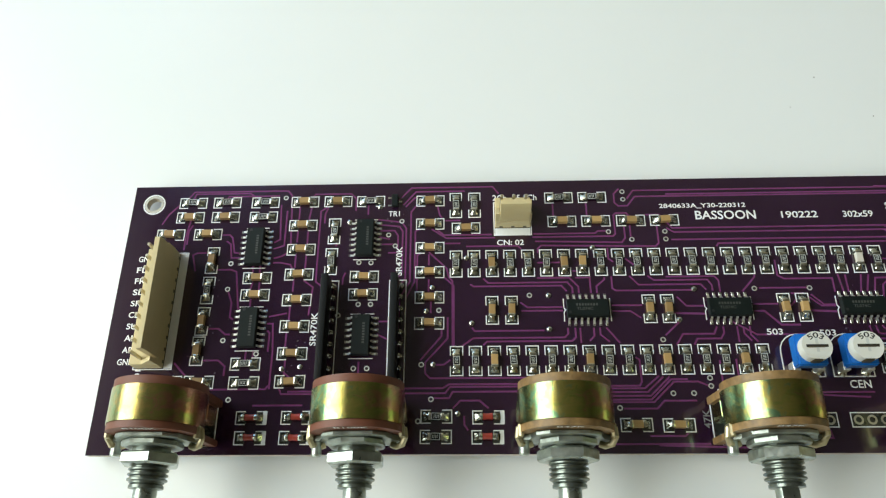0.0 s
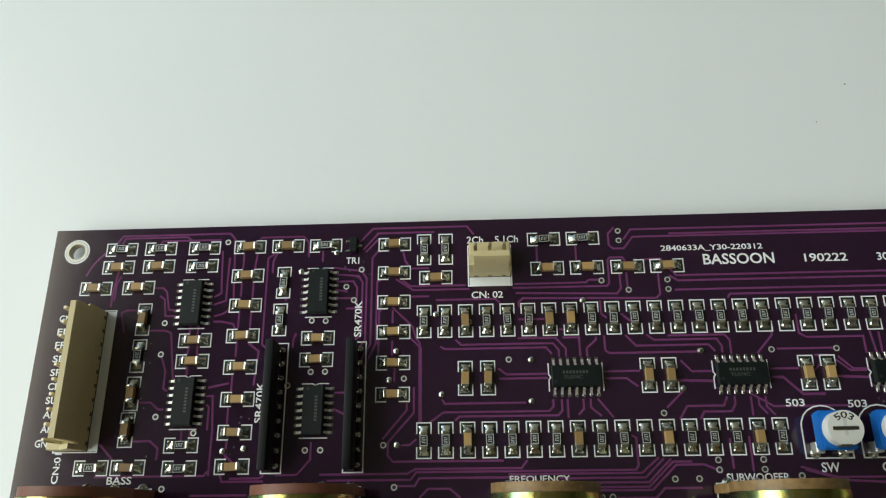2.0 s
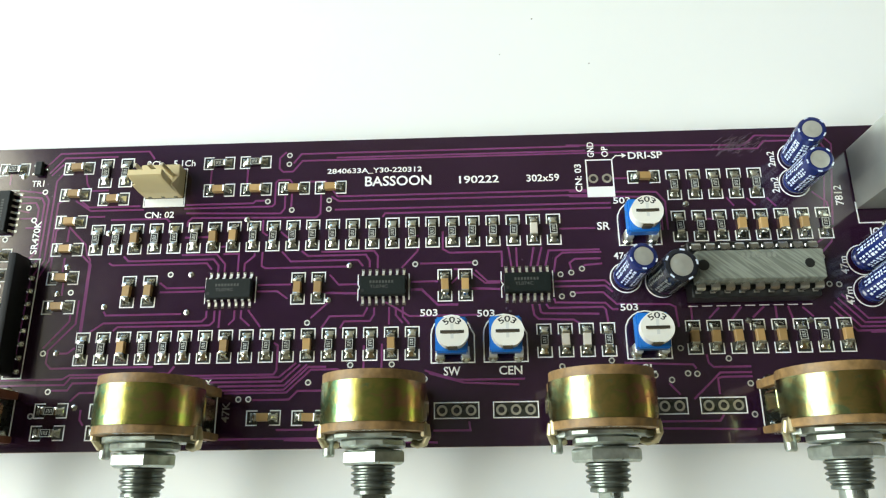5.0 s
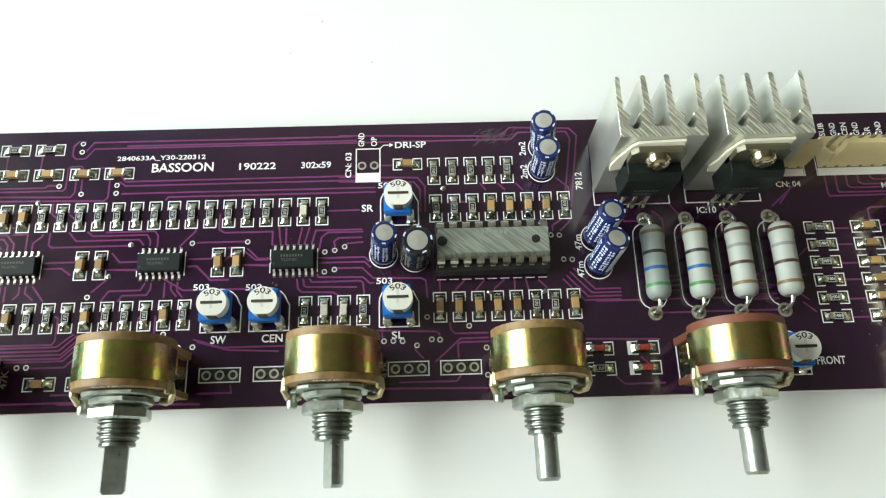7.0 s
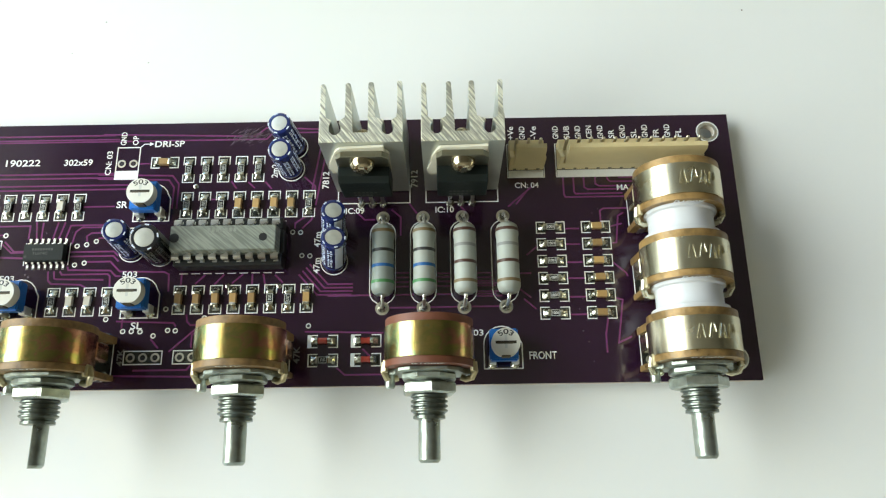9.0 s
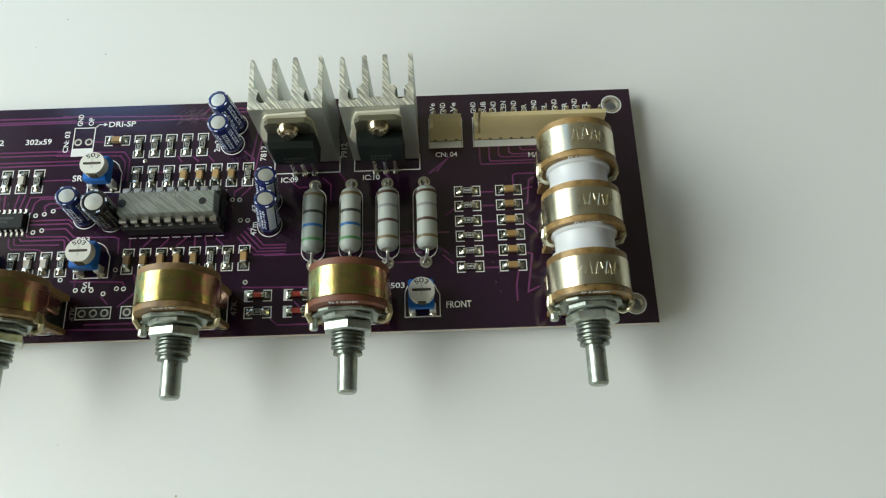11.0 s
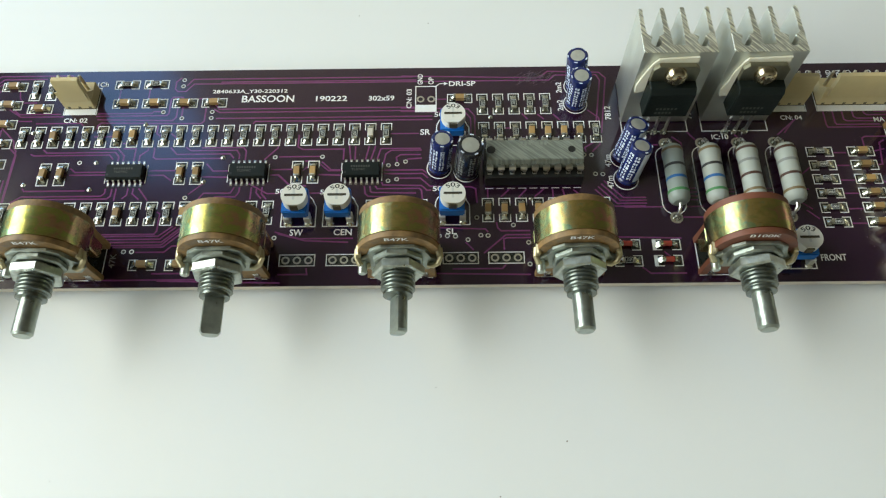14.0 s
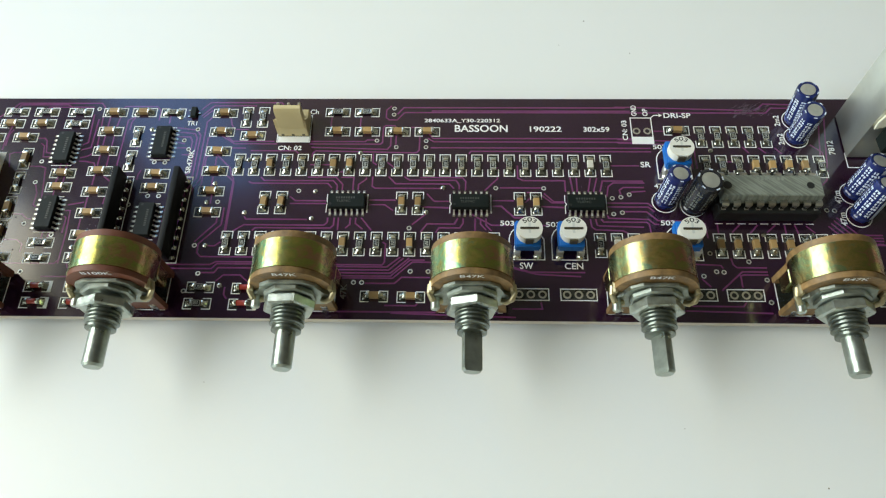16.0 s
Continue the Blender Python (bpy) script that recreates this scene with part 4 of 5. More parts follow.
# ---- pin headers ----
def header(x, y, turn, pins, label):
    """A friction-lock header along x: its locking wall stands on the front side."""
    w = pins * 2.54
    root = thing("pin_header", label, "connector", (x, y, 0), turn, "pin headers on the board")
    part("base", box(-w / 2, w / 2, -2.9, 2.9, 0.1, 3.2, 0.15), CREAM, root)
    e = min(1.3, w * 0.12)
    prof = [(-2.9, 3.2), (-2.75, 9.2), (-2.3, 10.2), (-1.3, 10.2), (-1.1, 9.4), (-1.5, 8.4), (-1.6, 3.2)]
    part("locking_wall", prism(prof, -w / 2 + e, w / 2 - e * 0.4, "x", 0.08), CREAM, root, "upright locking tongue")
    for s in (-1, 1):
        lo, hi = sorted((s * w / 2, s * (w / 2 - 0.9)))
        part("end_rib", prism([(-2.85, 3.2), (-2.6, 6.2), (0.4, 3.2)], lo, hi, "x", 0.05), CREAM, root)
    for i in range(pins):
        px = -w / 2 + 1.27 + i * 2.54
        bm = box(px - 0.32, px + 0.32, 0.3, 0.94, 3.2, 8.4, 0.12)
        part("pin", bm, PIN, root, "tinned square pin", smooth=False)
        part("groove", box(px - 0.35, px + 0.35, -2.93, -2.7, 0.1, 1.0), SLOT, root, smooth=False)
    part("component_outline", ribbon(((-w / 2 - 0.2, -4.6), (w / 2 + 0.2, -4.6), (w / 2 + 0.2, 3.3), (-w / 2 - 0.2, 3.3)), 0.2, -0.02, 0.03, closed=True), SILK, board, "", (x, y, 0), turn, smooth=False)
    part("legend_block", box(-w / 2, w / 2, -4.5, -2.95, -0.02, 0.026), SILK, board, "", (x, y, 0), turn, smooth=False)


header(9.2, 29.6, 90, 10, "cream ten-pin header with an upright locking wall")
header(84.1, 50.4, 0, 3, "cream three-pin header with an upright locking tongue")
header(257.0, 49.1, 0, 3, "cream three-pin header beside the heatsinks")
header(279.1, 49.1, 0, 12, "long cream twelve-pin header along the back edge")
part("component_outline", ribbon(((166.4, 45.6), (171.4, 45.6), (171.4, 53.2), (166.4, 53.2)), 0.25, -0.02, 0.03, closed=True), SILK, board, smooth=False)
part("legend_block", box(166.4, 171.4, 45.6, 47.6, -0.02, 0.026), SILK, board, smooth=False)
for x in (167.6, 170.2):
    p = part("pad", RING3, FLUX, board, "", (x, 49.3, 0))
    part("core", VIA_CORE, HOLE, p, "", (0, 0, 0.006))


# ---- trimmers ----
def trimmer(x, y, label):
    root = thing("trimmer", label, "trimmer potentiometer", (x, y, 0), 0, "blue trimmers on the board")
    bm = box(-2.95, 2.7, -2.95, 3.4, 2.1, 5.0)
    for v in bm.verts:
        if v.co.z < 3:
            v.co.y *= 0.96
    bmesh.ops.bevel(bm, geom=bm.edges[:], offset=0.3, segments=2, affect="EDGES")
    part("body", bm, BLUE, root, "bright blue plastic body")
    for sx in (-2.3, 2.3):
        part("foot", box(sx - 0.7, sx + 0.7, -3.25, -1.4, 0.0, 2.5, 0.15), PIN_TIN, root, "bent tin leg")
        part("solder_joint", lathe([(0.95, 0), (0.7, 0.35), (0.3, 0.6)], sides=12, centre=(sx, -3.1, 0)), SOLDER, root)
    part("foot", box(-0.5, 0.5, 2.6, 3.6, 0.0, 2.3, 0.1), LEAD, root, "bent tin leg")
    cx, cy = 0.1, 0.25
    rim = [(cx + 2.82 * math.cos(a), cy + 2.82 * math.sin(a)) for a in np.linspace(radians(-68), radians(248), 45)]
    rim += [(cx - 0.95, cy - 2.42), (cx + 0.95, cy - 2.42)]
    rotor = part("rotor", prism(rim, 5.0, 7.25, "z", 0.12), DISC, root, "round white rotor with a cross slot and a stop notch")
    # no recess is cut: dark bars standing slightly proud paint the slot's shade
    part("slot", box(cx - 2.05, cx + 2.05, cy - 0.3, cy + 0.26, 7.0, 7.28), CROSS, rotor, "dark raised strip standing for the shaded screwdriver slot", smooth=False)
    part("slot_lip", box(cx - 1.7, cx + 1.3, cy - 0.36, cy - 0.18, 7.0, 7.3), SLOT, rotor, "brassy edge of the slot", smooth=False)
    part("slot", box(cx - 0.26, cx + 0.26, cy - 1.2, cy + 1.45, 7.0, 7.27), INK_PALE, rotor, smooth=False)
    part("stop_peg", box(cx - 0.85, cx + 0.85, cy - 2.8, cy - 2.44, 4.9, 6.7, 0.08), SLOT, root, "stop peg below the notch")
    bm = text_mesh("503", 3.5, 1.1)
    for v in bm.verts:
        a = (v.co.x - 1.75) / 2.3
        r = 1.5 + v.co.y
        v.co = Vector((cx + r * math.sin(a), cy + r * math.cos(a), 7.27))
    part("lettering", bm, INK_BLACK, rotor, "black figures on the rotor", smooth=False)
    arc = [(-3.9, -3.9), (-3.9, 1.2)] + [(-0.2 - 3.7 * math.cos(a), 1.2 + 3.6 * math.sin(a)) for a in np.linspace(0.25, math.pi - 0.25, 9)] + [(3.9, 1.2), (3.9, -3.9)]
    part("component_outline", ribbon(arc, 0.24, -0.02, 0.03, closed=True), SILK, board, "", (x, y, 0), smooth=False)


for x, y in ((140.1, 18.2), (149.6, 18.2), (175.1, 18.3), (175.4, 39.6), (250.5, 6.7)):
    trimmer(x, y, "blue trimmer with a white slotted rotor marked 503")


# ---- electrolytic capacitors ----
def electrolytic(base, top, sleeve, label, fat=1.0, stripe=2.4):
    bx, by = base
    axis = Vector((top[0] - bx, top[1] - by, 11.0))
    root = thing("electrolytic_capacitor", label, "capacitor", group="electrolytic capacitors on the board")
    root.matrix_basis = Matrix.Translation((bx * MM, by * MM, 0.3 * MM)) @ axis.to_track_quat("Z", "Y").to_matrix().to_4x4() @ Matrix.Diagonal((fat, fat, 1, 1))
    part("sleeve", lathe([(2.3, 0), (2.5, 0.3), (2.5, 0.9), (2.3, 1.2), (2.5, 1.5), (2.5, 10.7), (2.38, 11.02), (2.1, 11.14), (1.72, 11.12), (1.72, 11.0)], sides=32), sleeve, root, "shrink sleeve with pale print")
    part("can_top", lathe([(1.68, 10.9), (1.68, 11.03), (1.45, 11.07)], sides=28), CAN, root, "bare aluminium top")
    bm = bmesh.new()

    def patch(a0, a1, z0, z1):
        steps = 3
        lo = [bm.verts.new((2.53 * math.cos(a0 + (a1 - a0) * i / steps), 2.53 * math.sin(a0 + (a1 - a0) * i / steps), z0)) for i in range(steps + 1)]
        hi = [bm.verts.new((v.co.x, v.co.y, z1)) for v in lo]
        for i in range(steps):
            bm.faces.new((lo[i], lo[i + 1], hi[i + 1], hi[i]))

    r = random.Random(int(bx))
    patch(stripe, stripe + 0.7, 1.6, 10.6)
    for row in range(9):
        a = -3.0 + row * 0.68
        z = 1.8 + r.uniform(0, 0.8)
        while z < 9.4:
            h = r.uniform(0.35, 0.8)
            patch(a, a + r.uniform(0.1, 0.16), z, z + h)
            patch(a + r.uniform(0.2, 0.3), a + r.uniform(0.34, 0.44), z, z + h)
            if r.random() < 0.6:
                patch(a, a + 0.4, z + h * 0.7, z + h)
            z += h + r.uniform(0.2, 0.45)
    part("print", bm, STRIPE if fat == 1 else INK_MID, root, "pale stripe and bars of print", smooth=False)
    for a in np.linspace(0, 2 * math.pi, 6)[:-1]:
        m = box(-0.2, 0.2, -0.36, 0.36, 11.14, 11.17)
        part("rim_mark", m, STRIPE, root, "", (2.2 * math.cos(a), 2.2 * math.sin(a), -0.05), math.degrees(a), smooth=False)
    for s in (-1, 1):
        part("lead", tube(((s * 1.0, 0, 0.2), (s * 1.0, 0, -1.9)), 0.25), LEAD, root)
    part("component_outline", ring(2.95, 2.72, -0.02, 0.03, 32), SILK, board, "", (bx, by, 0))


electrolytic((205.9, 52.6), (204.8, 52.9), SLEEVE, "small blue electrolytic capacitor with a silver top")
electrolytic((205.4, 47.4), (205.2, 47.0), SLEEVE, "small blue electrolytic capacitor with a silver top")
electrolytic((215.2, 31.8), (216.7, 33.5), SLEEVE, "blue electrolytic capacitor leaning backwards")
electrolytic((215.4, 25.9), (216.9, 27.8), SLEEVE, "blue electrolytic capacitor leaning backwards")
electrolytic((172.1, 29.4), (173.0, 30.0), SLEEVE, "small blue electrolytic capacitor with a silver top", stripe=4.9)
electrolytic((178.4, 28.4), (179.2, 28.3), SLEEVE_BLACK, "black electrolytic capacitor leaning beside the chip", 1.18, 4.9)


# ---- power resistors ----
def power_resistor(x, bands, lacquer, label, lean=0.3):
    root = thing("power_resistor", label, "resistor", (x, 0, 0), 0, "power resistors on the board")
    c = (lean, 25.3, 3.0)
    prof = [(0.5, -7.6), (1.5, -7.5), (2.1, -7.0), (2.4, -6.2), (2.4, -4.9), (2.28, -4.2), (2.28, 4.2), (2.4, 4.9), (2.4, 6.2), (2.1, 7.0), (1.5, 7.5), (0.5, 7.6)]
    part("body", lathe(prof, "y", 32, c), lacquer, root, "matt lacquered ceramic body")
    for y, ink in bands:
        r = 2.43 if abs(y) > 4.8 else 2.32
        bm = bmesh.new()
        n = 32
        rows = []
        for rr, yy in ((r - 0.1, y - 0.36), (r, y - 0.32), (r, y + 0.32), (r - 0.1, y + 0.36)):
            rows.append([bm.verts.new((c[0] + rr * math.cos(2 * math.pi * k / n), c[1] + yy, c[2] + rr * math.sin(2 * math.pi * k / n))) for k in range(n)])
        for a, b in zip(rows, rows[1:]):
            for k in range(n):
                bm.faces.new((a[k], a[(k + 1) % n], b[(k + 1) % n], b[k]))
        part("colour_band", bm, INKS[ink], root, ink + " ring")
    for s, py in ((-1, 15.65), (1, 35.6)):
        y0 = c[1] + s * 7.5
        part("lead", tube(((c[0], y0, 3.0), (c[0] * 0.8, (y0 + py) / 2, 2.9), (0.1, py - s * 0.2, 2.0), (0, py, 0.8), (0, py, -1.9)), 0.38), LEAD, root, "bent tinned lead")
        part("solder_joint", lathe([(1.0, 0.05), (0.7, 0.5), (0.42, 1.1)], sides=14, centre=(0, py, 0)), SOLDER, root)
        part("pad", ring(1.45, 0.3, -0.02, 0.05, 24), FLUX, board, "round tinned pad", (x, py, 0))
    arc = [(-2.7 * math.cos(a), 32.0 + 2.7 * math.sin(a)) for a in np.linspace(0, math.pi, 9)] + [(2.7 * math.cos(a), 19.2 - 2.7 * math.sin(a)) for a in np.linspace(0, math.pi, 9)]
    part("component_outline", ribbon(arc, 0.22, -0.02, 0.03, closed=True), SILK, board, "", (x, 0, 0), smooth=False)


one = ((5.9, "gold"), (1.7, "black"), (-1.6, "blue"), (-5.0, "green"))
two = ((5.9, "brown"), (2.6, "silver"), (-1.0, "brown"), (-5.1, "gold"))
power_resistor(225.7, one, BODY_GREY, "grey power resistor with gold, black, blue and green rings")
power_resistor(234.3, one, BODY, "pale power resistor with gold, black, blue and green rings")
power_resistor(242.8, two, BODY, "pale power resistor with brown and silver rings")
power_resistor(251.5, two, BODY, "pale power resistor with brown and silver rings", 0.5)


# ---- heatsinks with regulators ----
def heatsink(x, label):
    root = thing("heatsink", label, "heatsink", (x, 41.6, 0.4), 0, "finned heatsinks on the board")
    half = [(5.75, 4.6), (5.7, 4.1), (6.25, 3.3), (6.2, 2.2), (5.4, 1.45), (4.6, 1.45), (3.85, 2.2), (3.75, 3.3), (4.3, 4.1), (4.2, 4.6)]
    prof = [(-7.85, 0), (7.85, 0), (7.85, 5.2), (6.65, 5.2)] + half + [(2.7, 5.2), (1.2, 5.2), (1.4, 1.9), (-1.6, 1.9), (-1.6, 5.2), (-3.1, 5.2)]
    prof += [(0.1 - a, b) for a, b in reversed(half)] + [(-6.6, 5.2), (-7.85, 5.2)]

    def sawn(bm):
        for f in bm.faces:
            f.normal_update()
            f.material_index = 1 if f.calc_center_median().z > 24.6 else 0
        return bm

    part("back_plate", sawn(prism(prof, 0, 24.8, "z", 0.1)), (ALU, ALU_CUT), root, "grooved aluminium back plate with a sawn top")
    for a, b, c, d, tip in ((6.65, 7.85, 6.72, 7.7, 12.8), (1.2, 2.7, 1.25, 2.3, 12.6), (-3.1, -1.6, -3.1, -2.1, 12.5), (-7.85, -6.6, -7.8, -6.85, 12.3)):
        m = (c + d) / 2
        fin = [(a, 5.2), (b, 5.2), (b - 0.2, 6.6), (d, tip - 0.4), (d - 0.2, tip - 0.08), (m, tip), (c + 0.2, tip - 0.08), (c, tip - 0.4), (a + 0.1, 6.6)]
        part("fin", sawn(prism(fin, 0, 24.8, "z", 0.08)), (ALU, ALU_CUT), root)
    bm = bmesh.new()
    ribbon(((-7.7, 1.6), (-7.7, -2.6), (7.9, -2.6), (7.9, 1.6)), 0.24, -0.02, 0.03, bm)
    part("component_outline", bm, SILK, board, "", (x, 41.6, 0), smooth=False)


def regulator(x, pad_edge, label):
    root = thing("voltage_regulator", label, "voltage regulator", (x, 41.5, 0), 0, "regulators on the heatsinks")
    part("thermal_pad", prism(pad_edge, -0.5, 0.0, "y"), PAD, root, "ragged cream insulating pad", smooth=False)
    tab = [(-5.0, 15.8), (5.0, 15.8), (5.0, 21.4), (3.9, 22.7), (-3.9, 22.7), (-5.0, 21.4)]
    part("tab", prism(tab, -1.75, -0.52, "y", 0.1), TAB, root, "dull tinned metal tab")
    prof = [(-0.4, 8.5), (-4.5, 8.9), (-4.7, 16.8), (-3.7, 18.0), (-0.4, 18.0)]
    part("body", prism(prof, -5.0, 5.0, "x", 0.15), EPOXY, root, "black moulded body")
    bars(-2.6, 0, 5.0, 0.7, 6, root, INK_DIM, 0, 0).matrix_basis = pose(-0.0026, -0.00472, 0.0116, 90)
    bars(-2.6, 0, 4.0, 0.7, 5, root, INK_DIM, 0, 0).matrix_basis = pose(-0.0026, -0.00472, 0.0102, 90)
    part("insulating_bush", lathe([(2.0, -2.0), (2.3, -1.6)], "y", 20, (0, 0, 20.3)), PAD, root)
    screw = part("screw", lathe([(0.6, -3.9), (1.4, -3.75), (2.0, -3.35), (2.35, -2.7), (2.38, -1.8)], "y", 28, (0, 0, 20.3)), GILT, root, "yellow cross-head screw")
    # the cross is a dark raised piece, its recess shade given by colour
    dome = [(1.75, -3.1), (1.65, -3.62), (0.75, -3.92), (-0.75, -3.92), (-1.65, -3.62), (-1.75, -3.1)]
    bm = prism([(a, b) for b, a in [(20.3 + p, q) for p, q in dome]], -0.32, 0.32, "x")
    for lo, hi, y in ((-1.65, 1.65, -3.62), (-1.3, 1.3, -3.78), (-0.75, 0.75, -3.93)):
        box(lo, hi, y, -3.0, 19.98, 20.62, bm=bm)
    part("cross_slot", bm, CROSS, screw, smooth=False)
    part("screw_tip", lathe([(1.3, 2.1), (1.3, 4.4), (1.0, 4.8)], "y", 18, (0, 0, 20.1)), GILT, root, "threaded end between the fins")
    for d in (-2.4, 0, 2.4):
        part("pin", tube(((d, -2.6, 8.8), (d, -2.6, 5.4), (d, -2.7, 0.4), (d, -2.7, -1.9)), 0.42, 8), LEAD, root)
        part("solder_joint", lathe([(0.95, 0), (0.85, 0.5), (0.5, 1.1)], sides=12, centre=(d, -2.7, 0)), SOLDER, root)


heatsink(223.6, "finned aluminium heatsink with saw marks on top")
heatsink(242.7, "finned aluminium heatsink with saw marks on top")
regulator(223.4, [(-5.0, 13.0), (-6.9, 12.2), (-7.2, 14.6), (-6.6, 17.4), (-5.9, 19.6), (-5.0, 22.3), (-4.0, 23.6), (0.3, 23.9), (4.3, 24.2), (4.4, 22.4), (5.2, 21.0), (5.1, 13.0)], "black regulator screwed to the heatsink over a torn cream pad")
regulator(242.6, [(-5.0, 11.0), (-6.6, 10.8), (-7.0, 13.0), (-6.2, 16.0), (-5.9, 19.0), (-4.9, 22.4), (-4.2, 23.5), (0.2, 23.7), (4.8, 24.0), (4.8, 21.6), (5.1, 20.6), (5.0, 12.0)], "black regulator screwed to the heatsink over a torn cream pad")


# ---- potentiometers ----
AX = 12.5


def wafer_profile():
    """A round laminate wafer with a tongue down to the board."""
    arc = [(8.3 * math.cos(a), AX + 8.3 * math.sin(a)) for a in np.linspace(-0.55, math.pi + 0.55, 33)]
    return arc + [(-6.9, 6.6), (-7.5, 0.6), (-6.2, 0.5), (-5.4, 1.4), (5.4, 1.4), (6.2, 0.5), (7.5, 0.6), (6.9, 6.6)]


def band_profile():
    outer = [(8.45 * math.cos(a), AX + 8.45 * math.sin(a)) for a in np.linspace(-0.3, math.pi + 0.3, 41)]
    inner = [(8.1 * math.cos(a), AX + 8.1 * math.sin(a)) for a in np.linspace(math.pi + 0.3, -0.3, 41)]
    return outer + inner



def gang(root, y_front, laminate, wrap, code, logo=False, depth=9.0):
    """One dual section: two wafers with a metal wrap between them; y_front is the front of its front wafer."""
    y = y_front
    for a, b in ((y, y + 1.2), (y + depth - 1.45, y + depth)):
        part("wafer", prism(wafer_profile(), a, b, "y", 0.12), laminate, root, "brown laminate wafer")
        for d in (-5.0, 0, 5.0):
            part("terminal", box(d - 0.7, d + 0.7, a - 0.15, b + 0.15, 0.4, 3.4, 0.1), LEAD, root)
            part("solder_joint", lathe([(1.0, 0), (0.8, 0.4), (0.5, 0.9)], sides=12, centre=(d, (a + b) / 2 + 0.9, 0)), SOLDER, root)
    if logo:
        for d, k in ((-5.2, 2.6), (-5.2, 6.2), (-3.2, 2.6), (-3.2, 6.2)):
            part("pad", ring(0.85, 0.45, 0.0, 0.06, 16), FLUX, root, "tinned pad ring", (d, y + k, 0))
    bm = prism(band_profile(), y + 1.25, y + depth - 1.5, "y")
    shell = part("metal_wrap", bm, wrap, root, "curved metal wrap")
    part("core", box(-5.6, 5.6, y + 1.5, y + depth - 1.5, 6.0, 16.5, 0.4), SOCKET, root)
    for s in (-1, 1):
        prof = [(s * 8.05, AX + 1.6), (s * 8.5, AX + 1.4), (s * 8.55, AX - 0.6), (s * 7.7, AX - 0.8), (s * 7.6, AX + 1.4)]
        part("clip", prism(prof, y - 0.75, y + 1.6, "y", 0.15), HOOK, root, "bent metal clip")
        lo, hi = sorted((s * 8.4, s * 6.3))
        part("side_flap", box(lo, hi, y + 3.0, y + depth - 2.6, 5.6, AX - 1.6, 0.3), wrap, root)
    w = 1.2 * len(code)
    t = part("lettering", text_mesh(code, w, 1.2), SILK, root, "white print on the wafer", smooth=False)
    t.matrix_basis = pose(-w / 2 * MM, (y - 0.03) * MM, (AX + 6.2) * MM, 90)
    if logo:
        # the pressed maker's mark as plain raised strokes
        for i, k in enumerate((-2.4, -0.4, 1.5, 3.4)):
            a = math.pi / 2 - (k + 1.2) / 8.45
            c = (8.46 * math.cos(a), AX + 8.46 * math.sin(a))
            m = prism([(-0.95, -1.3), (-0.45, -1.3), (0.2, 1.3), (-0.35, 1.3)], -0.1, 0.26, "z", 0.05)
            prism([(0.45, -0.2 if i % 2 else -1.3), (0.85, -0.2 if i % 2 else -1.3), (0.6, 1.3), (0.1, 1.3)], -0.1, 0.26, "z", 0.05, m)
            st = part("pressed_mark", m, wrap, shell)
            st.matrix_basis = pose(c[0] * MM, (y + depth / 2) * MM, c[1] * MM, 0, 90 - math.degrees(a), 0)


def lugs(root, y, mat):
    for s in (-1, 1):
        hook = [(s * 8.3, y + 1.2, AX + 0.2), (s * 8.5, y - 0.4, AX - 0.2), (s * 8.0, y - 1.5, AX - 1.0), (s * 6.9, y - 1.7, AX - 1.9), (s * 6.0, y - 1.3, AX - 2.2)]
        part("hook", tube(hook, 0.62, 10), mat, root, "bent clamping lug")


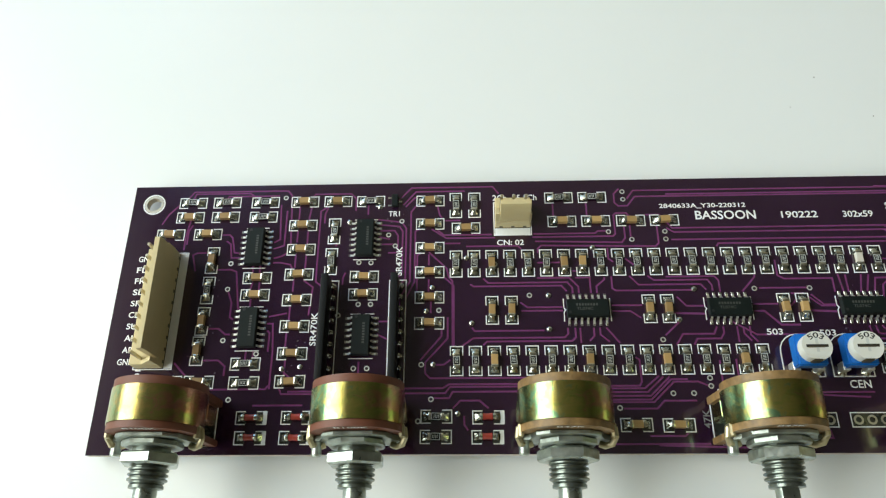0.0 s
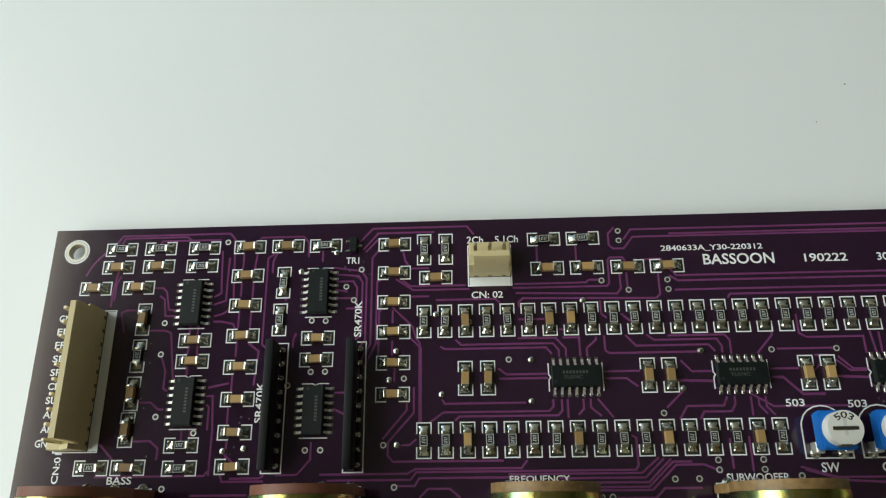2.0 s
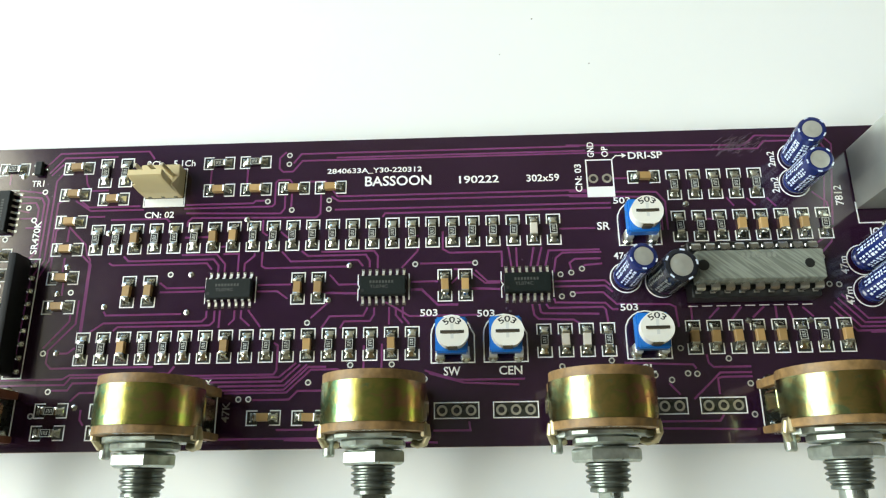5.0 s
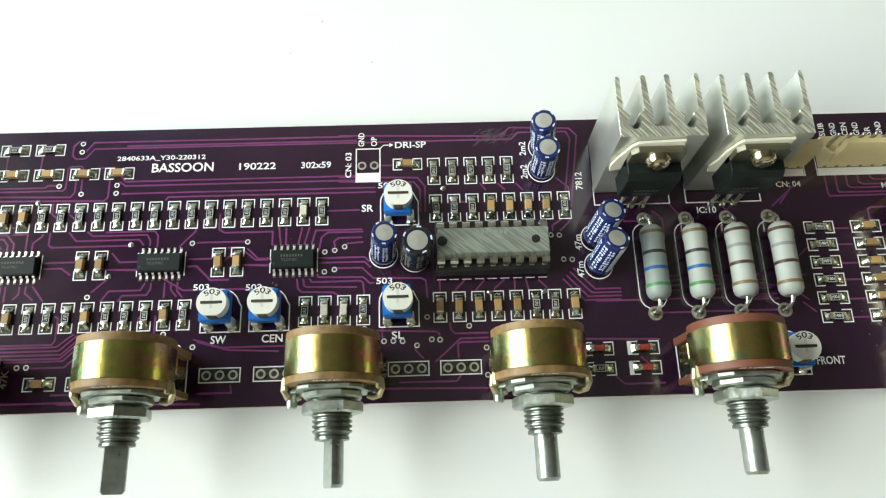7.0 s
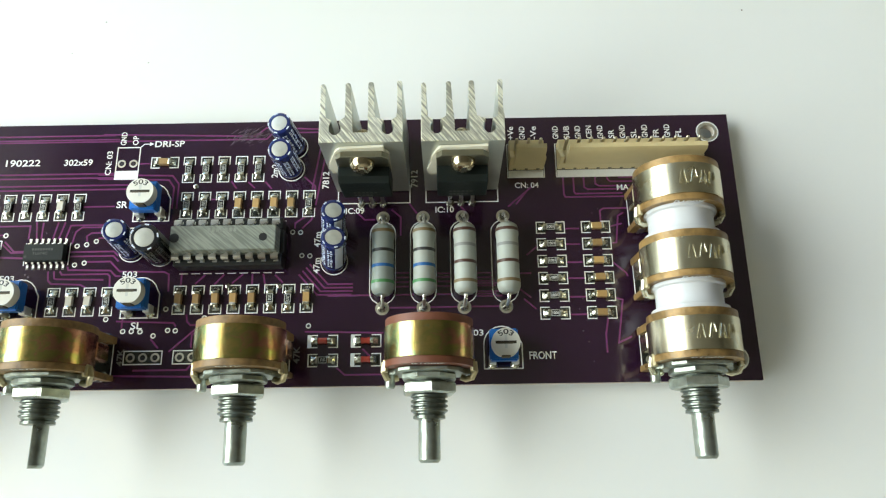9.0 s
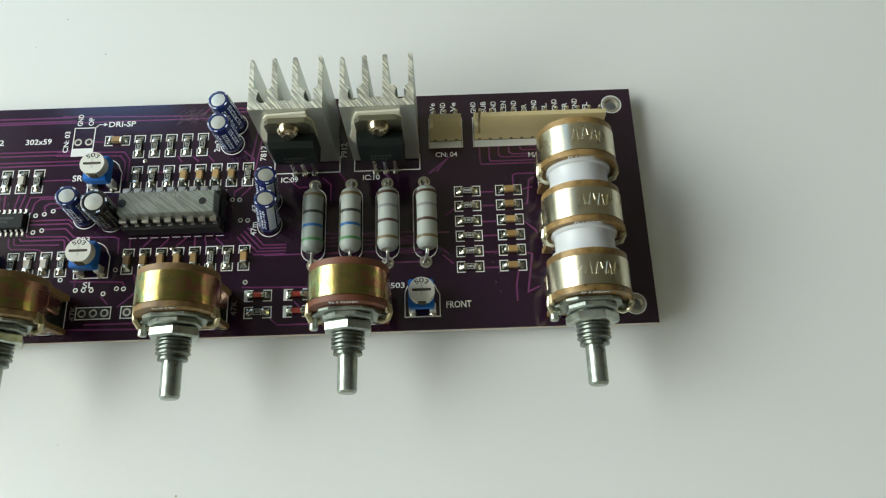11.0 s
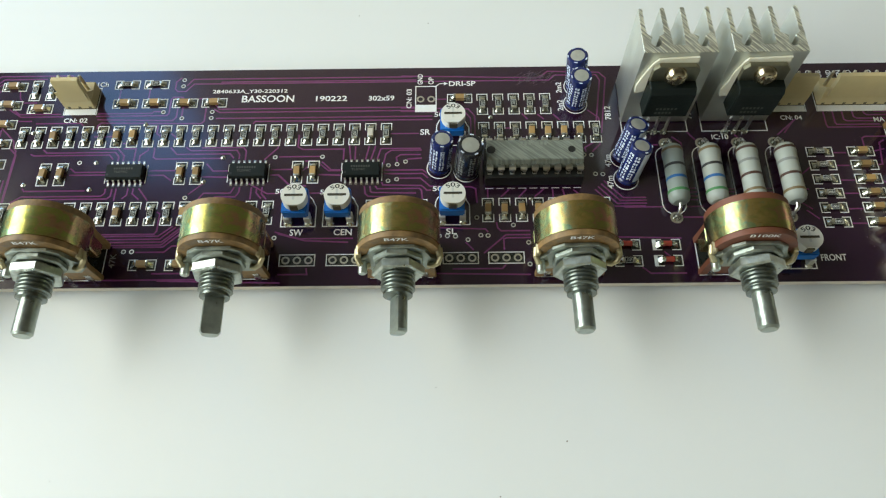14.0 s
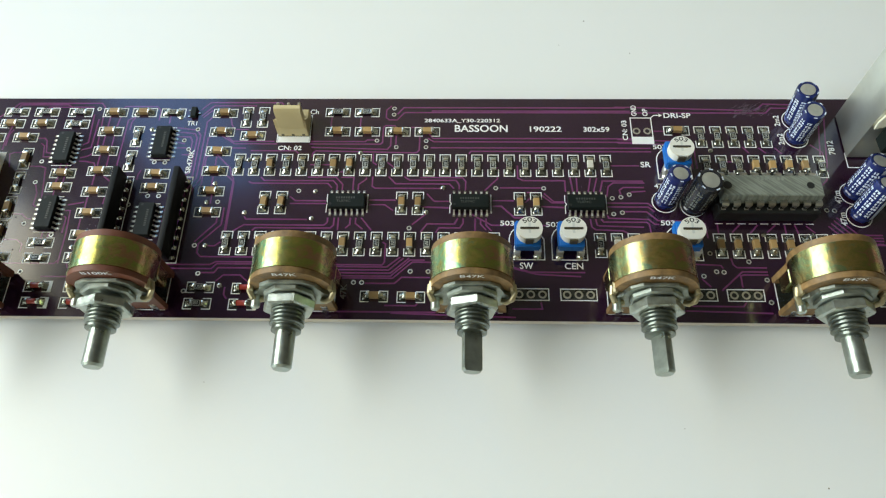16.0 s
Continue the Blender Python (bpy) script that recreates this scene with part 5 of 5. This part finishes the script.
def shaft_end(root, y, flat, nut_turn, gap=0.9, hook_mat=NICKEL):
    """Front plate, hexagon boss, nut, threaded bush and shaft, towards -y from y."""
    plate = [(-6.0, AX - 5.6), (6.0, AX - 5.6), (7.7, AX - 3.4), (7.9, AX - 0.6), (6.3, AX + 0.4), (5.6, AX + 3.4), (3.4, AX + 5.0), (-3.4, AX + 5.0), (-5.6, AX + 3.4), (-6.3, AX + 0.4), (-7.9, AX - 0.6), (-7.7, AX - 3.4)]
    part("front_plate", prism(plate, y - 0.95, y - 0.05, "y", 0.2), CAST, root, "grey die-cast front plate")
    boss = [(5.3 * math.cos(a), AX + 5.3 * math.sin(a)) for a in np.linspace(0, 2 * math.pi, 9)[:-1] + 0.39]
    part("boss", prism(boss, y - 2.3, y - 0.9, "y", 0.35), CAST, root, "dull cast boss")
    lugs(root, y, hook_mat)
    part("locating_peg", lathe([(0.75, y - 3.4), (0.95, y - 3.1), (0.95, y - 0.9)], "y", 12, (-7.4, 0, AX - 1.8)), ZINC, root, "small locating peg")
    n = [(5.35 * math.cos(a), AX + 5.35 * math.sin(a)) for a in np.linspace(0, 2 * math.pi, 7)[:-1] + radians(nut_turn)]
    part("nut", prism(n, y - 3.9 - gap, y - 1.75 - gap, "y", 0.35), ZINC, root, "hexagon nut")
    prof = [(3.0, y - 1.0)]
    yy = y - 3.3
    while yy > y - 8.2:
        prof += [(3.42, yy), (3.42, yy - 0.25), (2.95, yy - 0.5), (2.95, yy - 0.65)]
        yy -= 0.85
    prof += [(2.7, yy), (2.95, yy - 0.2), (2.95, yy - 0.7), (2.2, yy - 0.85)]
    part("threaded_bush", lathe(prof, "y", 28, (0, 0, AX)), BUSH, root, "dull threaded bush")
    e = -15.6
    bm = lathe([(2.0, yy), (2.0, e + 0.5), (1.6, e)], "y", 28, (0, 0, AX))
    if flat:
        for v in bm.verts:
            c, s = math.cos(radians(flat)), math.sin(radians(flat))
            d = v.co.x * c + (v.co.z - AX) * s
            if d > 0.75 and v.co.y < yy - 0.3 or d > 0.75:
                v.co.x -= (d - 0.75) * c
                v.co.z -= (d - 0.75) * s
    part("shaft", bm, SHAFT, root, "flatted shaft" if flat else "round shaft")


def pot_outline(x, y0, y1):
    part("component_outline", ribbon(((x - 6.9, y0), (x + 6.6, y0), (x + 6.6, y1), (x - 6.9, y1)), 0.24, -0.02, 0.03, closed=True), SILK, board, smooth=False)
    part("bare_field", box(x - 6.6, x + 6.3, y0 + 0.3, y1 - 0.3, -0.02, 0.016), BARE, board, smooth=False)


def potentiometer(x, laminate, wrap, code, flat, nut_turn, label, turn=0.0, gap=0.9):
    root = thing("potentiometer", label, "potentiometer", (x, 0, 0), turn, "rotary controls along the front edge")
    gang(root, 1.25, laminate, wrap, code)
    shaft_end(root, 1.2, flat, nut_turn, gap, HOOK)
    pot_outline(x, 1.5, 10.4)


red = "yellow-zinc dual potentiometer with red-brown wafers marked B100K"
tan = "yellow-zinc dual potentiometer with brown wafers marked B47K"
potentiometer(17.9, BAKE_RED, GOLD_RED, "B100K", 0, 12, red, -0.6, 1.4)
potentiometer(54.3, BAKE_RED, GOLD, "B100K", 0, 28, red, 0.4, 1.5)
potentiometer(91.3, BAKE, GOLD, "B47K", 0, 8, tan, -0.3)
potentiometer(127.7, BAKE, GOLD, "B47K", 70, 20, tan, 0.3)
potentiometer(164.0, BAKE, GOLD_RED, "B47K", 150, 3, tan, 0.2)
potentiometer(200.3, BAKE, GOLD_RED, "B47K", 0, 15, tan, 0.5)
potentiometer(235.7, BAKE_RED, GOLD_RED, "B100K", 0, 24, red, -0.3)

stack = thing("stacked_potentiometer", "three ganged silvery potentiometer sections with white spacers on one shaft", "potentiometer", (285.4, 0, 0), 0)
for k in range(3):
    y = 1.6 + k * 14.75
    gang(stack, y, BAKE_GOLD, NICKEL, "B100K", logo=True, depth=8.9)
    pot_outline(285.4, y + 0.6, y + 9.2)
    if k:
        lugs(stack, y, NICKEL)
    if k < 2:
        prof = [(7.2, y + 8.95), (7.2, y + 9.9), (6.4, y + 10.1), (6.25, y + 10.6), (6.2, y + 13.0), (6.4, y + 13.8), (6.9, y + 14.1), (6.9, y + 14.7)]
        part("spacer", lathe(prof, "y", 36, (0, 0, AX)), WHITE_PLASTIC, stack, "flanged white plastic spacer")
shaft_end(stack, 1.55, 0, 10)


# ---- legends on the board ----
def legend(body, x, y, width, height, turn=0):
    lettering(body, x, y, width, height, board, SILK, turn)


legend("2840633A_Y30-220312", 116, 51.6, 18.6, 1.25)
legend("BASSOON", 123.5, 48.9, 12.9, 2.1)
legend("190222", 141.8, 49.0, 7.7, 1.6)
legend("302x59", 154.8, 49.0, 6.3, 1.5)
legend("CN: 02", 80.6, 43.4, 5.8, 1.3)
legend("2Ch", 79.9, 54.2, 3.1, 1.4)
legend("5.1Ch", 85.2, 54.2, 4.4, 1.4)
legend("TR1", 57.0, 50.7, 2.5, 1.3)
legend("CN: 03", 165.4, 46.6, 5.8, 1.3, 90)
legend("GND", 168.1, 53.8, 3.2, 1.3, 90)
legend("OP", 170.8, 53.8, 2.2, 1.3, 90)
legend("DRI-SP", 174.6, 53.2, 6.6, 1.5)
part("arrow", ribbon(((171.4, 53.2), (172.2, 54.0), (173.6, 54.0)), 0.2, -0.02, 0.03), SILK, board, smooth=False)
part("arrow", prism([(173.4, 53.5), (174.3, 54.0), (173.4, 54.5)], -0.02, 0.03), SILK, board, smooth=False)
legend("SR", 167.6, 38.8, 2.4, 1.6)
legend("SW", 138.4, 12.0, 3.0, 1.6)
legend("CEN", 148.3, 12.0, 4.1, 1.6)
legend("SL", 173.6, 12.0, 2.4, 1.5)
legend("FRONT", 255.8, 4.6, 5.6, 1.6)
for x, y in ((134.2, 22.9), (144.6, 22.6), (170.6, 23.2), (171.0, 44.0), (243.4, 9.6)):
    legend("503", x, y, 3.2, 1.3)
legend("2m2", 202.4, 50.8, 3.2, 1.4, 90)
legend("2m2", 202.4, 45.4, 3.2, 1.4, 90)
legend("47m", 212.4, 29.2, 3.4, 1.4, 90)
legend("47m", 212.4, 23.4, 3.4, 1.4, 90)
legend("47m", 170.2, 33.0, 3.2, 1.3)
legend("7812", 213.8, 42.6, 4.0, 1.5, 90)
legend("7912", 233.2, 42.6, 4.0, 1.5, 90)
legend("IC:09", 217.6, 36.6, 4.0, 1.4)
legend("IC:10", 237.0, 36.6, 4.0, 1.4)
legend("CN: 04", 254.4, 42.0, 5.2, 1.3)
legend("SR470K", 43.0, 21.4, 7.2, 1.35, 90)
legend("SR470K", 60.3, 36.6, 6.8, 1.35, 90)
legend("BASS", 16.4, 11.2, 4.4, 1.3)
legend("FREQUENCY", 86.4, 10.7, 10.2, 1.3)
legend("SUBWOOFER", 122.6, 10.7, 10.4, 1.3)
legend("CN:01", 7.6, 11.4, 5.2, 1.2, 90)
# darker ink: the shade over these legends is put into their colour
for x in (100.3, 120.6, 172.9, 209.0):
    lettering("47K", x, 4.4, 3.6, 1.4, board, INK_MID, 90)
for i, body in enumerate(("GND", "FL", "FR", "SL", "SR", "CEN", "SUB", "AL", "AR", "GND")):
    w = 1.12 * len(body)
    legend(body, 3.0 if i < 9 else 2.4, 40.5 - i * 2.54, w, 1.3)
for i, body in enumerate(("GND", "SUB", "GND", "CEN", "GND", "SR", "GND", "SL", "GND", "FR", "GND", "FL")):
    legend(body, 264.6 + i * 2.49, 53.6, 1.05 * len(body), 1.3, 90)
for i, body in enumerate(("+Ve", "GND", "-Ve")):
    legend(body, 254.6 + i * 2.54, 53.6, 3.2, 1.3, 90)

legend("MA", 276.6, 41.2, 2.6, 1.3)

# dried flux marks round the hand-soldered rows
rng = random.Random(21)
bm = bmesh.new()
for cx, cy, sx, sy, n in ((12.5, 8.5, 2.5, 1.2, 12), (38.5, 18, 1.2, 4, 14), (20, 25, 2, 6, 16), (268, 12, 1.0, 4, 10), (272, 30, 1.2, 6, 12), (60, 50, 3, 2, 8), (156, 30, 6, 6, 14)):
    for i in range(n):
        x, y = rng.gauss(cx, sx), rng.gauss(cy, sy)
        r, k = rng.uniform(0.06, 0.24), rng.randrange(5, 8)
        bm.faces.new([bm.verts.new((x + r * rng.uniform(0.5, 1.4) * math.cos(a), y + r * rng.uniform(0.5, 1.4) * math.sin(a), 0.045)) for a in [2 * math.pi * j / k for j in range(k)]])
tagged(part("flux_marks", bm, HAZE, board, smooth=False), "dried flux marks", kind="stuff")

# a scuffed patch of mask near the back edge
rng = random.Random(9)
bm = bmesh.new()
for i in range(110):
    x, y = rng.gauss(195, 2.1), rng.gauss(55.2, 1.0)
    ribbon(((x, y), (x + rng.uniform(0.4, 1.6), y + rng.uniform(0.3, 1.2))), rng.uniform(0.04, 0.11), -0.02, 0.014, bm)
part("scuff", bm, SMUDGE, board, "pale scuff marks", smooth=False)

# cut lead ends under the board, on which it rests
bm = bmesh.new()
for x in (17.9, 54.3, 91.3, 127.7, 164.0, 200.3, 235.7, 285.4):
    for d in (-5, 0, 5):
        for y in (2.9, 9.6):
            lathe([(0.3, -3.6), (0.5, -3.0), (1.0, -1.6)], sides=8, centre=(x + d, y, 0), bm=bm)
for x, y in ((9, 20), (9, 40), (84, 50), (206, 52), (223, 39), (242, 39), (257, 50), (279, 50), (293, 50), (45, 35), (59, 35), (167, 49)):
    lathe([(0.3, -3.6), (0.5, -3.0), (1.0, -1.6)], sides=8, centre=(x, y, 0), bm=bm)
part("lead_ends", bm, SOLDER, board, "cut and soldered lead ends")
